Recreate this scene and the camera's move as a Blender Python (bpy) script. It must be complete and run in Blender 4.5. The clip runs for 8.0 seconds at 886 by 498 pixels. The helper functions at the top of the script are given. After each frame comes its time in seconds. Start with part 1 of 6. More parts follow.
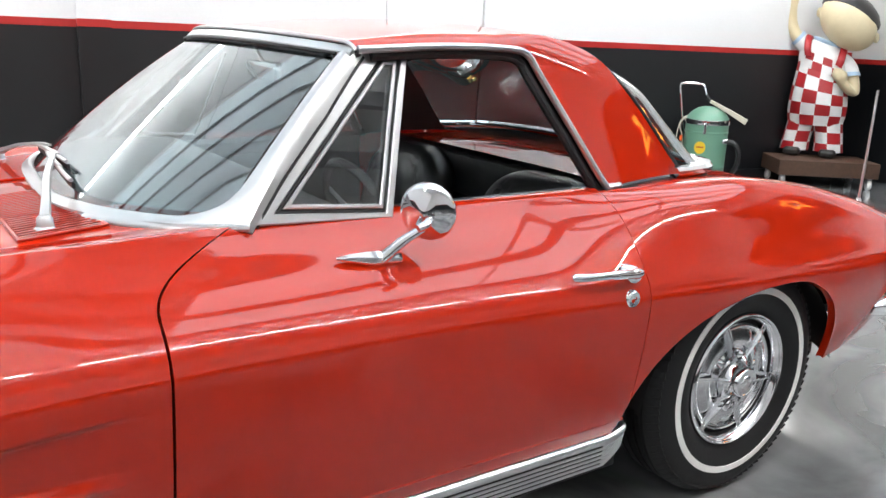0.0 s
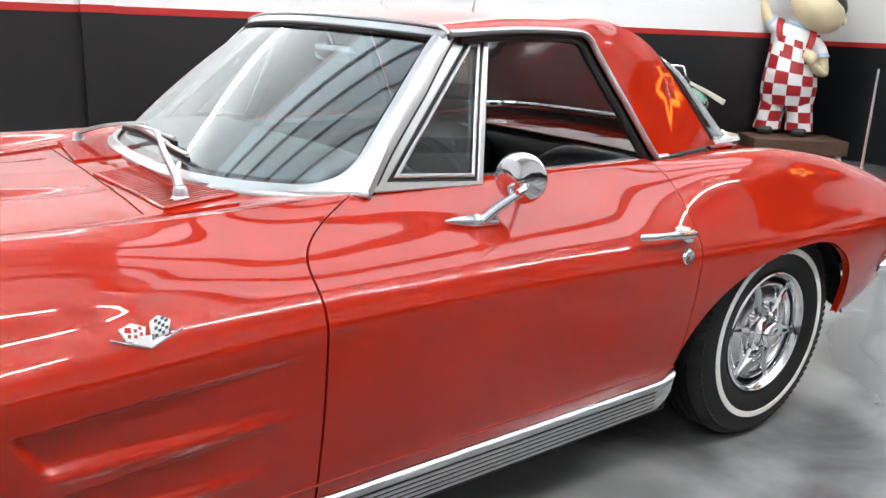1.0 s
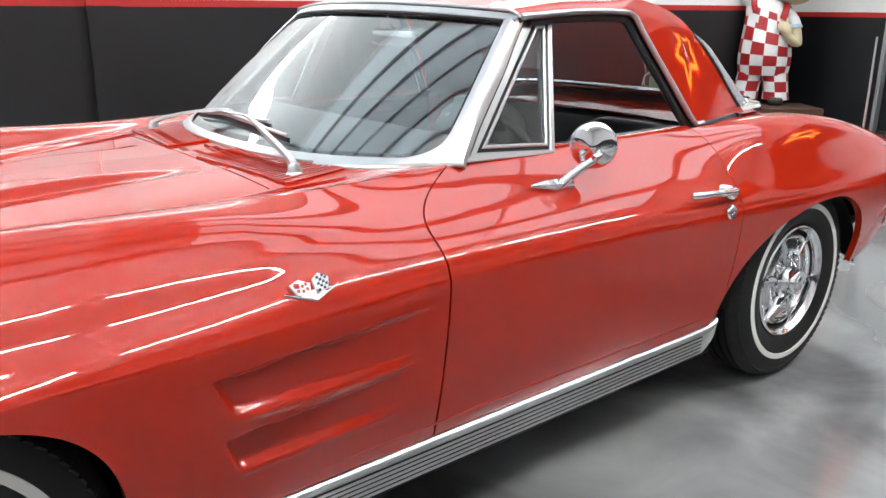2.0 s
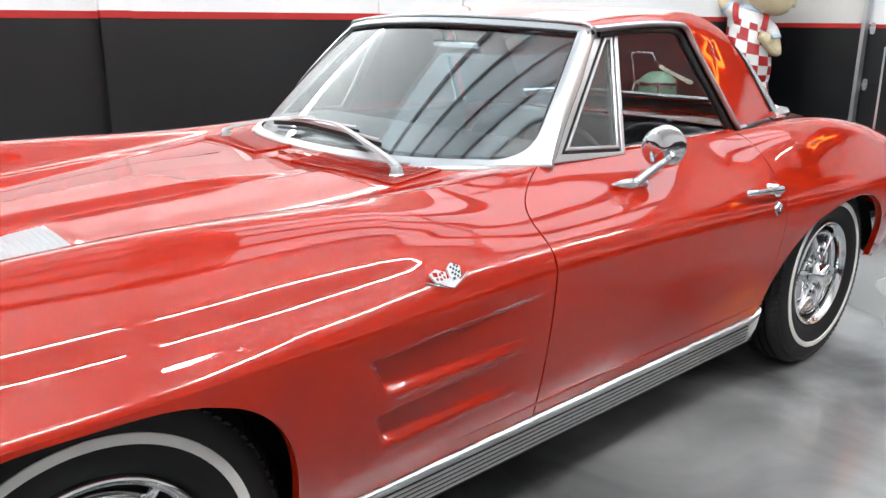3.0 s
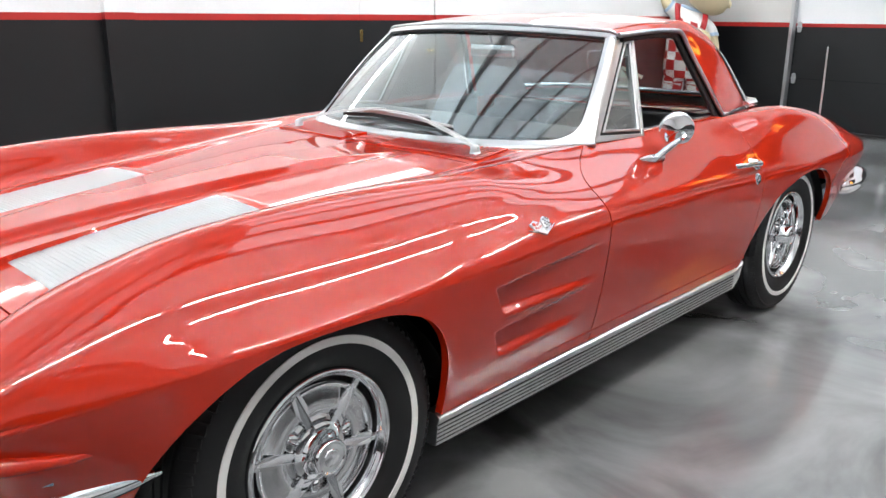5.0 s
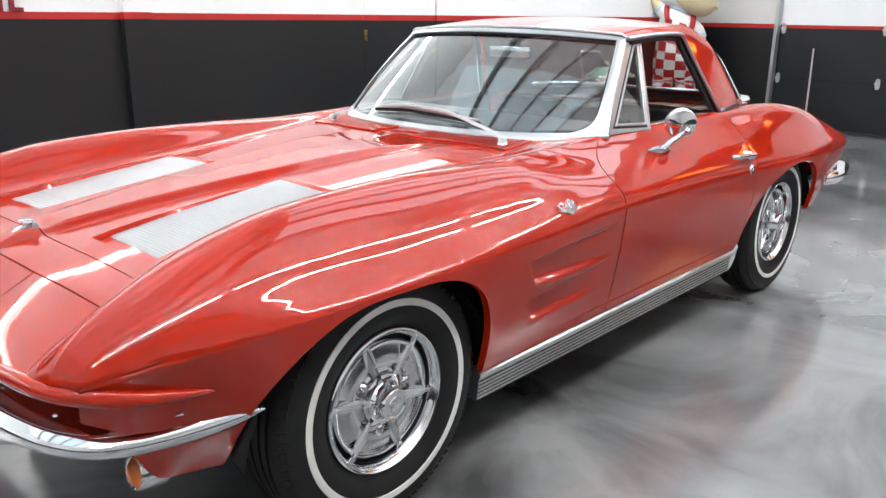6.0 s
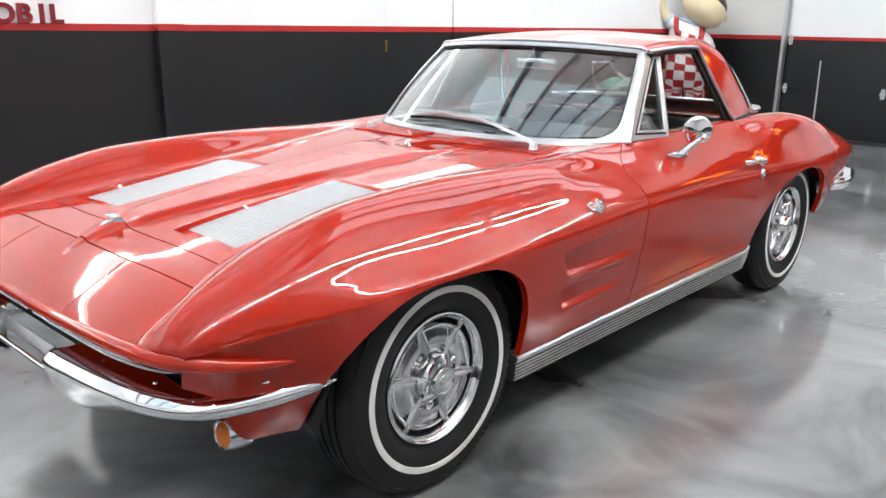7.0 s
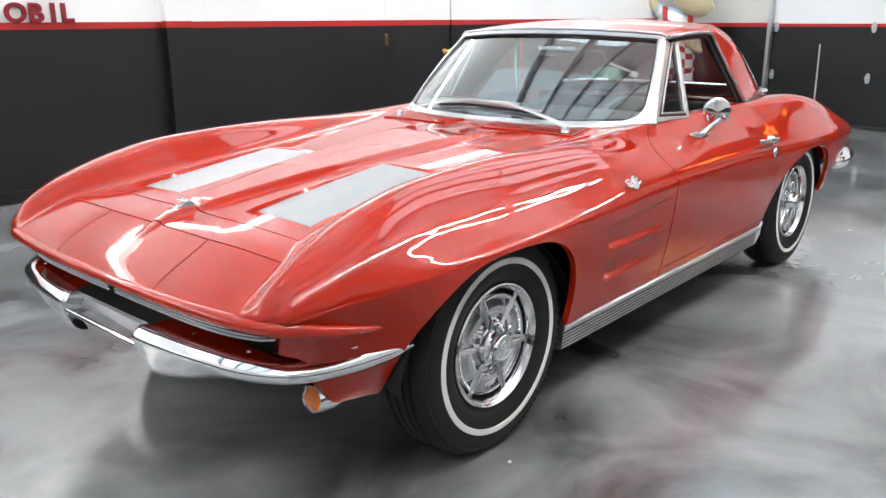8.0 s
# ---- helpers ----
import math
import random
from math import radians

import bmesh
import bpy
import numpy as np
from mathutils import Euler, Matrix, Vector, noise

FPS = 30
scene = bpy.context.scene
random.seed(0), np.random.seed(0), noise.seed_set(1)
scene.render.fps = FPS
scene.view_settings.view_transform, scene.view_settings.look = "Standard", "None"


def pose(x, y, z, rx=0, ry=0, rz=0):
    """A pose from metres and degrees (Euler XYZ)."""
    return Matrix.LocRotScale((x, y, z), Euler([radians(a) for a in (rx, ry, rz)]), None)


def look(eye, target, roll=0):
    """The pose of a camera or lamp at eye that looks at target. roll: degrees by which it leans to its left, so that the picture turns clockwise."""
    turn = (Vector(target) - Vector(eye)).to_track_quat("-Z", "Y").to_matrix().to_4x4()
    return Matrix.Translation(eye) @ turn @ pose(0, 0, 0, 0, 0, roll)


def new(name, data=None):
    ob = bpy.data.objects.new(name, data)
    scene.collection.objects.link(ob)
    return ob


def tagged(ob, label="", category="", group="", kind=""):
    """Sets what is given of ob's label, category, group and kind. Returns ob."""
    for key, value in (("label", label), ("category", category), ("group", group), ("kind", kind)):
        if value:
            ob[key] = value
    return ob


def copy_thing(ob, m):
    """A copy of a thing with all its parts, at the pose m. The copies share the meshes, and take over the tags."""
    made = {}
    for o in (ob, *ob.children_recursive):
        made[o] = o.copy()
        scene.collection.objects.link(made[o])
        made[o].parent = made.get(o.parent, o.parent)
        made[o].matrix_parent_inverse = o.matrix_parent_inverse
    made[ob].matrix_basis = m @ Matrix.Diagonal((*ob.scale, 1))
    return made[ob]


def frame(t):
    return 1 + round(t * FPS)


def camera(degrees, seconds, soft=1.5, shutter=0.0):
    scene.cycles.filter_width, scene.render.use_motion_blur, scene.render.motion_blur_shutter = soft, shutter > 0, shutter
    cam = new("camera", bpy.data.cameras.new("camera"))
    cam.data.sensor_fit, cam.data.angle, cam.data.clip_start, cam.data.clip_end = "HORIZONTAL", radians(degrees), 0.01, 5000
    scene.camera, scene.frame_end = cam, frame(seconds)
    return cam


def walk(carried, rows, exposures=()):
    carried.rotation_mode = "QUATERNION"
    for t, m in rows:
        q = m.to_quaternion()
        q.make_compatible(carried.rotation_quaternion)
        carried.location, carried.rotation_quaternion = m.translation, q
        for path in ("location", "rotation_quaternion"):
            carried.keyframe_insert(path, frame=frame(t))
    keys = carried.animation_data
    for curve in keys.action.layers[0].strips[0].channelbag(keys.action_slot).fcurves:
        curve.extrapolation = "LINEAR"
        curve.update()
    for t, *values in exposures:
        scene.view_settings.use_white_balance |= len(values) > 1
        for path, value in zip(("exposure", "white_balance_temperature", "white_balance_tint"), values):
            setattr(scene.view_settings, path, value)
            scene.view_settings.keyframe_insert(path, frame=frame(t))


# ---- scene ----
cam = camera(58.0, 8.0)
PATH = [
    (0, (-0.549, -2.021, 1.192), (0.521, -0.409, 0.688), 2.3),
    (0.5, (-0.708, -2.02, 1.186), (0.404, -0.437, 0.677), 2.5),
    (1, (-0.881, -2.017, 1.182), (0.266, -0.469, 0.646), 2.1),
    (1.5, (-1.045, -2.022, 1.184), (0.129, -0.508, 0.611), 1.1),
    (3, (-1.538, -1.926, 1.189), (-0.266, -0.485, 0.638), 0.3),
    (3.5, (-1.67, -1.888, 1.211), (-0.366, -0.477, 0.658), 0.7),
    (4, (-1.815, -1.923, 1.225), (-0.49, -0.532, 0.669), 0.5),
    (4.5, (-1.982, -1.979, 1.225), (-0.626, -0.618, 0.669), 0.2),
    (5.8, (-2.421, -2.062, 1.241), (-1.0, -0.773, 0.675), 0.7),
    (6, (-2.469, -2.087, 1.247), (-1.052, -0.793, 0.683), 0.6),
    (6.5, (-2.581, -2.141, 1.253), (-1.172, -0.833, 0.703), 0.4),
    (7, (-2.707, -2.158, 1.265), (-1.294, -0.85, 0.722), 0.7),
    (7.5, (-2.836, -2.133, 1.259), (-1.412, -0.839, 0.713), 0.5),
    (8, (-2.964, -2.095, 1.247), (-1.522, -0.826, 0.693), -0.3),
]
walk(cam, [(t, look(eye, target, roll)) for t, eye, target, roll in PATH])

# ---- world, light ----
world = bpy.data.worlds.new("room_air")
scene.world = world
world.use_nodes = True
world.node_tree.nodes["Background"].inputs[0].default_value = (0.8, 0.88, 1.0, 1)
world.node_tree.nodes["Background"].inputs[1].default_value = 0.02
scene.view_settings.exposure = 0.42
TUBE_POWER = 72.0


# ---- materials ----
def mat(name, color, rough=0.5, metal=0.0, coat=0.0, spec=0.5, emit=0.0, trans=0.0):
    m = bpy.data.materials.new(name)
    m.use_nodes = True
    b = m.node_tree.nodes["Principled BSDF"]
    b.inputs["Base Color"].default_value = (*color, 1)
    b.inputs["Roughness"].default_value = rough
    b.inputs["Metallic"].default_value = metal
    b.inputs["Coat Weight"].default_value = coat
    b.inputs["Coat Roughness"].default_value = 0.02
    b.inputs["Coat IOR"].default_value = 1.58
    b.inputs["Specular IOR Level"].default_value = spec
    b.inputs["Transmission Weight"].default_value = trans
    if emit:
        b.inputs["Emission Color"].default_value = (*color, 1)
        b.inputs["Emission Strength"].default_value = emit
    return m


def grain(m, scale=40.0, amount=0.1, bump=0.0, rough=0.0, big=3.0, detail=6.0):
    """Two scales of noise in colour, roughness and relief."""
    nt = m.node_tree
    b = nt.nodes["Principled BSDF"]
    co = nt.nodes.new("ShaderNodeTexCoord")
    n1 = nt.nodes.new("ShaderNodeTexNoise")
    n1.inputs["Scale"].default_value = scale
    n1.inputs["Detail"].default_value = detail
    n2 = nt.nodes.new("ShaderNodeTexNoise")
    n2.inputs["Scale"].default_value = big
    n2.inputs["Detail"].default_value = 4
    for n in (n1, n2):
        nt.links.new(co.outputs["Object"], n.inputs["Vector"])
    add = nt.nodes.new("ShaderNodeMath")
    add.operation = "ADD"
    nt.links.new(n1.outputs["Fac"], add.inputs[0])
    nt.links.new(n2.outputs["Fac"], add.inputs[1])
    if amount:
        c = tuple(b.inputs["Base Color"].default_value)[:3]
        ramp = nt.nodes.new("ShaderNodeMapRange")
        ramp.inputs["From Min"].default_value, ramp.inputs["From Max"].default_value = 0.6, 1.4
        ramp.inputs["To Min"].default_value, ramp.inputs["To Max"].default_value = 1 - amount, 1 + amount
        nt.links.new(add.outputs[0], ramp.inputs["Value"])
        mix = nt.nodes.new("ShaderNodeVectorMath")
        mix.operation = "SCALE"
        mix.inputs[0].default_value = c
        nt.links.new(ramp.outputs[0], mix.inputs["Scale"])
        nt.links.new(mix.outputs[0], b.inputs["Base Color"])
    if rough:
        r0 = b.inputs["Roughness"].default_value
        rr = nt.nodes.new("ShaderNodeMapRange")
        rr.inputs["From Min"].default_value, rr.inputs["From Max"].default_value = 0.6, 1.4
        rr.inputs["To Min"].default_value, rr.inputs["To Max"].default_value = max(0.0, r0 - rough), r0 + rough
        nt.links.new(add.outputs[0], rr.inputs["Value"])
        nt.links.new(rr.outputs[0], b.inputs["Roughness"])
    if bump:
        bp = nt.nodes.new("ShaderNodeBump")
        bp.inputs["Strength"].default_value = bump
        bp.inputs["Distance"].default_value = 0.002
        nt.links.new(n1.outputs["Fac"], bp.inputs["Height"])
        nt.links.new(bp.outputs[0], b.inputs["Normal"])
    return m


RED = grain(mat("red_lacquer", (0.46, 0.018, 0.0032), 0.45, coat=1.0, spec=0.0), 300, 0.03, 0.0, 0.03, 2.0)
CHROME = grain(mat("chrome", (0.82, 0.83, 0.85), 0.06, 1.0), 60, 0.03, 0.0, 0.03, 6)
SATIN = grain(mat("satin_stainless", (0.62, 0.63, 0.64), 0.36, 1.0), 14, 0.03, 0.0, 0.02, 5, 2)
ALU = grain(mat("brushed_aluminium", (0.66, 0.67, 0.68), 0.34, 1.0), 25, 0.04, 0.0, 0.03, 5, 2)
RUBBER = grain(mat("tyre_rubber", (0.011, 0.011, 0.012), 0.6, spec=0.35), 90, 0.25, 0.15, 0.08, 8)
SEAL = grain(mat("black_rubber_seal", (0.012, 0.012, 0.013), 0.5), 150, 0.2, 0.0, 0.05, 10)
WHITEWALL = grain(mat("whitewall_rubber", (0.87, 0.865, 0.84), 0.5), 60, 0.05, 0.05, 0.05, 9)
DARK = grain(mat("underbody_black", (0.008, 0.008, 0.009), 0.8), 40, 0.3, 0.1, 0.05, 5)
VINYL = grain(mat("black_vinyl", (0.018, 0.018, 0.020), 0.36), 260, 0.2, 0.25, 0.06, 8)
SILVER = grain(mat("silver_paint", (0.42, 0.43, 0.44), 0.42, 0.7), 120, 0.08, 0.0, 0.06, 9)
SCREEN = mat("tinted_windshield_glass", (0.80, 0.92, 0.94), 0.0, trans=1.0)
SCREEN.node_tree.nodes["Principled BSDF"].inputs["IOR"].default_value = 2.0
VENT = mat("vent_glass", (0.86, 0.93, 0.94), 0.0, trans=1.0)
VENT.node_tree.nodes["Principled BSDF"].inputs["IOR"].default_value = 1.95
GLASS = mat("clear_glass", (0.74, 0.77, 0.77), 0.0, trans=1.0)
GLASS.node_tree.nodes["Principled BSDF"].inputs["IOR"].default_value = 2.2
AMBER = mat("amber_lens", (0.80, 0.17, 0.008), 0.15, coat=0.5)
WHITE = grain(mat("white_wall_paint", (0.80, 0.81, 0.82), 0.55), 60, 0.03, 0.08, 0.05, 1.5)
BLACKW = grain(mat("black_wall_paint", (0.0042, 0.0050, 0.0064), 0.45), 50, 0.25, 0.12, 0.08, 1.2)
STRIPE = grain(mat("red_stripe_paint", (0.42, 0.015, 0.012), 0.5), 50, 0.08, 0.05, 0.05, 2)
GREYW = grain(mat("pale_grey_wall_paint", (0.62, 0.61, 0.59), 0.6), 50, 0.04, 0.08, 0.05, 1.5)

# unseen south wall, greyed to control the light it throws on the car
UNSEEN_GREY = grain(mat("grey_wall_paint", (0.60, 0.60, 0.60), 0.6), 50, 0.04, 0.08, 0.05, 1.5)


def floor_material():
    m = mat("polished_epoxy_floor", (0.3, 0.31, 0.32), 0.12, spec=0.5, coat=0.8)
    nt = m.node_tree
    b = nt.nodes["Principled BSDF"]
    b.inputs["Coat IOR"].default_value = 1.62
    b.inputs["Coat Roughness"].default_value = 0.13
    co = nt.nodes.new("ShaderNodeTexCoord")
    n1 = nt.nodes.new("ShaderNodeTexNoise")
    n1.inputs["Scale"].default_value, n1.inputs["Detail"].default_value = 1.1, 9
    n1.inputs["Distortion"].default_value = 1.2
    shift = nt.nodes.new("ShaderNodeMapping")
    shift.inputs["Location"].default_value = (2.3, 5.1, 0.0)
    nt.links.new(co.outputs["Object"], shift.inputs["Vector"])
    nt.links.new(shift.outputs[0], n1.inputs["Vector"])
    ramp = nt.nodes.new("ShaderNodeValToRGB")
    e = ramp.color_ramp.elements
    e[0].position, e[0].color = 0.36, (0.072, 0.079, 0.085, 1)
    e[1].position, e[1].color = 0.66, (0.31, 0.335, 0.355, 1)
    nt.links.new(n1.outputs["Fac"], ramp.inputs[0])
    n2 = nt.nodes.new("ShaderNodeTexNoise")
    n2.inputs["Scale"].default_value, n2.inputs["Detail"].default_value = 2.3, 5
    nt.links.new(co.outputs["Object"], n2.inputs["Vector"])
    mix = nt.nodes.new("ShaderNodeMix")
    mix.data_type, mix.blend_type = "RGBA", "OVERLAY"
    mix.inputs["Factor"].default_value = 0.35
    nt.links.new(ramp.outputs[0], mix.inputs["A"])
    nt.links.new(n2.outputs["Fac"], mix.inputs["B"])
    hsv = nt.nodes.new("ShaderNodeHueSaturation")
    hsv.inputs["Saturation"].default_value = 0.25
    nt.links.new(mix.outputs["Result"], hsv.inputs["Color"])
    nt.links.new(hsv.outputs[0], b.inputs["Base Color"])
    rr = nt.nodes.new("ShaderNodeMapRange")
    rr.inputs["To Min"].default_value, rr.inputs["To Max"].default_value = 0.06, 0.22
    nt.links.new(n2.outputs["Fac"], rr.inputs["Value"])
    nt.links.new(rr.outputs[0], b.inputs["Roughness"])
    return m


FLOOR = floor_material()


# ---- mesh helpers ----
def thing(name, label, category, m=None, group="", kind=""):
    ob = new(name)
    ob.empty_display_size = 0.1
    if m is not None:
        ob.matrix_basis = m
    return tagged(ob, label, category, group, kind)


def as_mesh(src, name, angle=35):
    if isinstance(src, bmesh.types.BMesh):
        angle = 20 if angle == 35 else angle
        me = bpy.data.meshes.new(name)
        src.to_mesh(me)
        src.free()
    else:
        me = bpy.data.meshes.new(name)
        me.from_pydata([tuple(map(float, v)) for v in src[0]], [], [tuple(map(int, f)) for f in src[1]])
    me.polygons.foreach_set("use_smooth", [True] * len(me.polygons))
    me.set_sharp_from_angle(angle=radians(angle))
    me.update()
    return me


def part(name, src, material, parent, label="", m=None, angle=35):
    me = src if isinstance(src, bpy.types.Mesh) else as_mesh(src, name, angle)
    if not me.materials:
        me.materials.append(material)
    ob = new(name, me)
    ob.parent = parent
    if m is not None:
        ob.matrix_basis = m
    return tagged(ob, label) if label else ob


def solid(name, src, material, label, category, group="", kind="", m=None, angle=35):
    """A thing made of one mesh."""
    ob = part(name, src, material, None, "", m, angle)
    return tagged(ob, label, category, group, kind)


def join(*pieces):
    verts, faces = [], []
    for v, f in pieces:
        n = len(verts)
        verts += [tuple(p) for p in v]
        faces += [tuple(i + n for i in q) for q in f]
    return verts, faces


def grid(P, flip=False, close_u=False, close_v=False):
    """Quads over an array of points (nu, nv, 3)."""
    nu, nv = P.shape[:2]
    idx = np.arange(nu * nv).reshape(nu, nv)
    if close_u:
        idx = np.vstack([idx, idx[:1]])
    if close_v:
        idx = np.hstack([idx, idx[:, :1]])
    q = np.stack([idx[:-1, :-1], idx[1:, :-1], idx[1:, 1:], idx[:-1, 1:]], -1).reshape(-1, 4)
    if flip:
        q = q[:, ::-1]
    return [tuple(p) for p in P.reshape(-1, 3)], [tuple(r) for r in q]


def mirrored(src):
    v, f = src
    return [(x, -y, z) for x, y, z in v], [tuple(reversed(q)) for q in f]


def weld(src, dist=1e-5):
    bm = bmesh.new()
    vs = [bm.verts.new(p) for p in src[0]]
    for q in src[1]:
        try:
            bm.faces.new([vs[i] for i in q])
        except ValueError:
            pass
    bmesh.ops.remove_doubles(bm, verts=bm.verts, dist=dist)
    bmesh.ops.dissolve_degenerate(bm, dist=1e-6, edges=bm.edges)
    return bm


def lathe(profile, n=48, axis="y", close=False):
    """Spins (radius, offset) pairs round an axis through the origin."""
    a = np.linspace(0, 2 * np.pi, n, endpoint=False)
    p = np.array(profile, float)
    P = np.zeros((n, len(p), 3))
    ring = np.stack([np.cos(a)[:, None] * p[None, :, 0], np.sin(a)[:, None] * p[None, :, 0]], -1)
    off = np.broadcast_to(p[None, :, 1], (n, len(p)))
    if axis == "y":
        P[..., 0], P[..., 1], P[..., 2] = ring[..., 0], off, ring[..., 1]
    elif axis == "z":
        P[..., 0], P[..., 1], P[..., 2] = ring[..., 0], ring[..., 1], off
    else:
        P[..., 0], P[..., 1], P[..., 2] = off, ring[..., 0], ring[..., 1]
    return grid(P, close_u=True, close_v=close)


def smooth_line(points, n=8):
    """Catmull-Rom through the points."""
    p = np.array(points, float)
    p = np.vstack([2 * p[0] - p[1], p, 2 * p[-1] - p[-2]])
    t = np.linspace(0, 1, n, endpoint=False)[:, None]
    out = []
    for a, b, c, d in zip(p[:-3], p[1:-2], p[2:-1], p[3:]):
        out.append(0.5 * (2 * b + (c - a) * t + (2 * a - 5 * b + 4 * c - d) * t ** 2 + (3 * b - a - 3 * c + d) * t ** 3))
    return np.vstack([*out, p[-2:-1]])


def sweep(line, profile, up=(0, 0, 1), caps=True, closed=False, taper=None):
    """Runs a closed profile of (side, up) pairs along a line."""
    L = np.array(line, float)
    n = len(L)
    T = np.gradient(L, axis=0)
    if closed:
        T = np.roll(L, -1, 0) - np.roll(L, 1, 0)
    T /= np.linalg.norm(T, axis=1)[:, None]
    U = np.array(up, float)
    if U.ndim == 1:
        U = np.broadcast_to(U, (n, 3))
    S = np.cross(T, U)
    S /= np.linalg.norm(S, axis=1)[:, None] + 1e-9
    U = np.cross(S, T)
    pr = np.array(profile, float)
    k = np.ones(n) if taper is None else np.array(taper, float)
    P = L[:, None, :] + (S[:, None, :] * pr[None, :, 0:1] + U[:, None, :] * pr[None, :, 1:2]) * k[:, None, None]
    v, f = grid(P, close_v=True, close_u=closed, flip=False)
    if caps and not closed:
        m = len(pr)
        f.append(tuple(range(m)))
        f.append(tuple(reversed(range((n - 1) * m, n * m))))
    return v, f


def circle(r, n=8, ry=None):
    a = np.linspace(0, 2 * np.pi, n, endpoint=False)
    return [(r * math.cos(t), (ry or r) * math.sin(t)) for t in a]


def tube(line, r, n=8, up=(0, 0, 1), taper=None, closed=False):
    return sweep(line, circle(r, n), up, taper=taper, closed=closed)


def block(x0, x1, y0, y1, z0, z1, bevel=0.0, segments=2):
    bm = bmesh.new()
    bmesh.ops.create_cube(bm, size=1)
    for v in bm.verts:
        v.co = Vector((x0 + (v.co.x + 0.5) * (x1 - x0), y0 + (v.co.y + 0.5) * (y1 - y0), z0 + (v.co.z + 0.5) * (z1 - z0)))
    if bevel:
        bmesh.ops.bevel(bm, geom=bm.edges[:], offset=bevel, segments=segments, affect="EDGES", profile=0.5)
    return bm


def plain(bm):
    """Vertices and faces of a bmesh, which is freed."""
    bm.verts.index_update()
    out = [tuple(v.co) for v in bm.verts], [tuple(v.index for v in f.verts) for f in bm.faces]
    bm.free()
    return out


def moved(src, m):
    return [tuple(m @ Vector(p)) for p in src[0]], src[1]


def prism(outline, depth, axis="y"):
    """An outline of (a, b) pairs given a thickness."""
    n = len(outline)
    if axis == "y":
        v = [(a, 0, b) for a, b in outline] + [(a, depth, b) for a, b in outline]
    elif axis == "x":
        v = [(0, a, b) for a, b in outline] + [(depth, a, b) for a, b in outline]
    else:
        v = [(a, b, 0) for a, b in outline] + [(a, b, depth) for a, b in outline]
    f = [tuple(range(n)), tuple(reversed(range(n, 2 * n)))]
    f += [(i, i + n, (i + 1) % n + n, (i + 1) % n) for i in range(n)]
    return v, f


def pchip(table, x):
    """Monotone cubic through (x, value) pairs."""
    t = np.array(table, float)
    X, Y = t[:, 0], t[:, 1]
    h, d = np.diff(X), np.diff(Y) / np.diff(X)
    m = np.zeros(len(X))
    for i in range(1, len(X) - 1):
        if d[i - 1] * d[i] > 0:
            w1, w2 = 2 * h[i] + h[i - 1], h[i] + 2 * h[i - 1]
            m[i] = (w1 + w2) / (w1 / d[i - 1] + w2 / d[i])
    m[0], m[-1] = d[0], d[-1]
    x = np.clip(np.asarray(x, float), X[0], X[-1])
    i = np.clip(np.searchsorted(X, x) - 1, 0, len(X) - 2)
    s = (x - X[i]) / h[i]
    return (Y[i] * (1 + 2 * s) * (1 - s) ** 2 + m[i] * h[i] * s * (1 - s) ** 2 + Y[i + 1] * s * s * (3 - 2 * s) + m[i + 1] * h[i] * s * s * (s - 1))


SMOOTHED = {}


def flow(table, x):
    """The same, with its kinks eased out over a few centimetres."""
    key = id(table)
    if key not in SMOOTHED:
        X = np.linspace(table[0][0] - 0.2, table[-1][0] + 0.2, 6000)
        Y = pchip(table, X)
        a, b = np.array(table[0]), np.array(table[1])
        Y = np.where(X < a[0], a[1] + (X - a[0]) * (b[1] - a[1]) / (b[0] - a[0]), Y)
        c, d = np.array(table[-2]), np.array(table[-1])
        Y = np.where(X > d[0], d[1] + (X - d[0]) * (d[1] - c[1]) / (d[0] - c[0]), Y)
        step = X[1] - X[0]
        for sigma in (0.035,):
            n = int(3.5 * sigma / step)
            k = np.exp(-0.5 * (np.arange(-n, n + 1) * step / sigma) ** 2)
            k /= k.sum()
            keep = Y.copy()
            Y = np.convolve(Y, k, "same")
            Y[:n], Y[-n:] = keep[:n], keep[-n:]
        SMOOTHED[key] = X, Y
    X, Y = SMOOTHED[key]
    return np.interp(x, X, Y)


def ease(x):
    x = np.clip(x, 0, 1)
    return x * x * (3 - 2 * x)


# ---- the room ----
ANGLE = -7.4
ROOM = Matrix.Translation((7.453, 2.705, 0)) @ Matrix.Rotation(radians(ANGLE), 4, "Z")
ROOM_X, ROOM_Y, CEIL = -15.0, -10.5, 5.0
STRIPE_Z, STRIPE_H = 1.187, 0.048


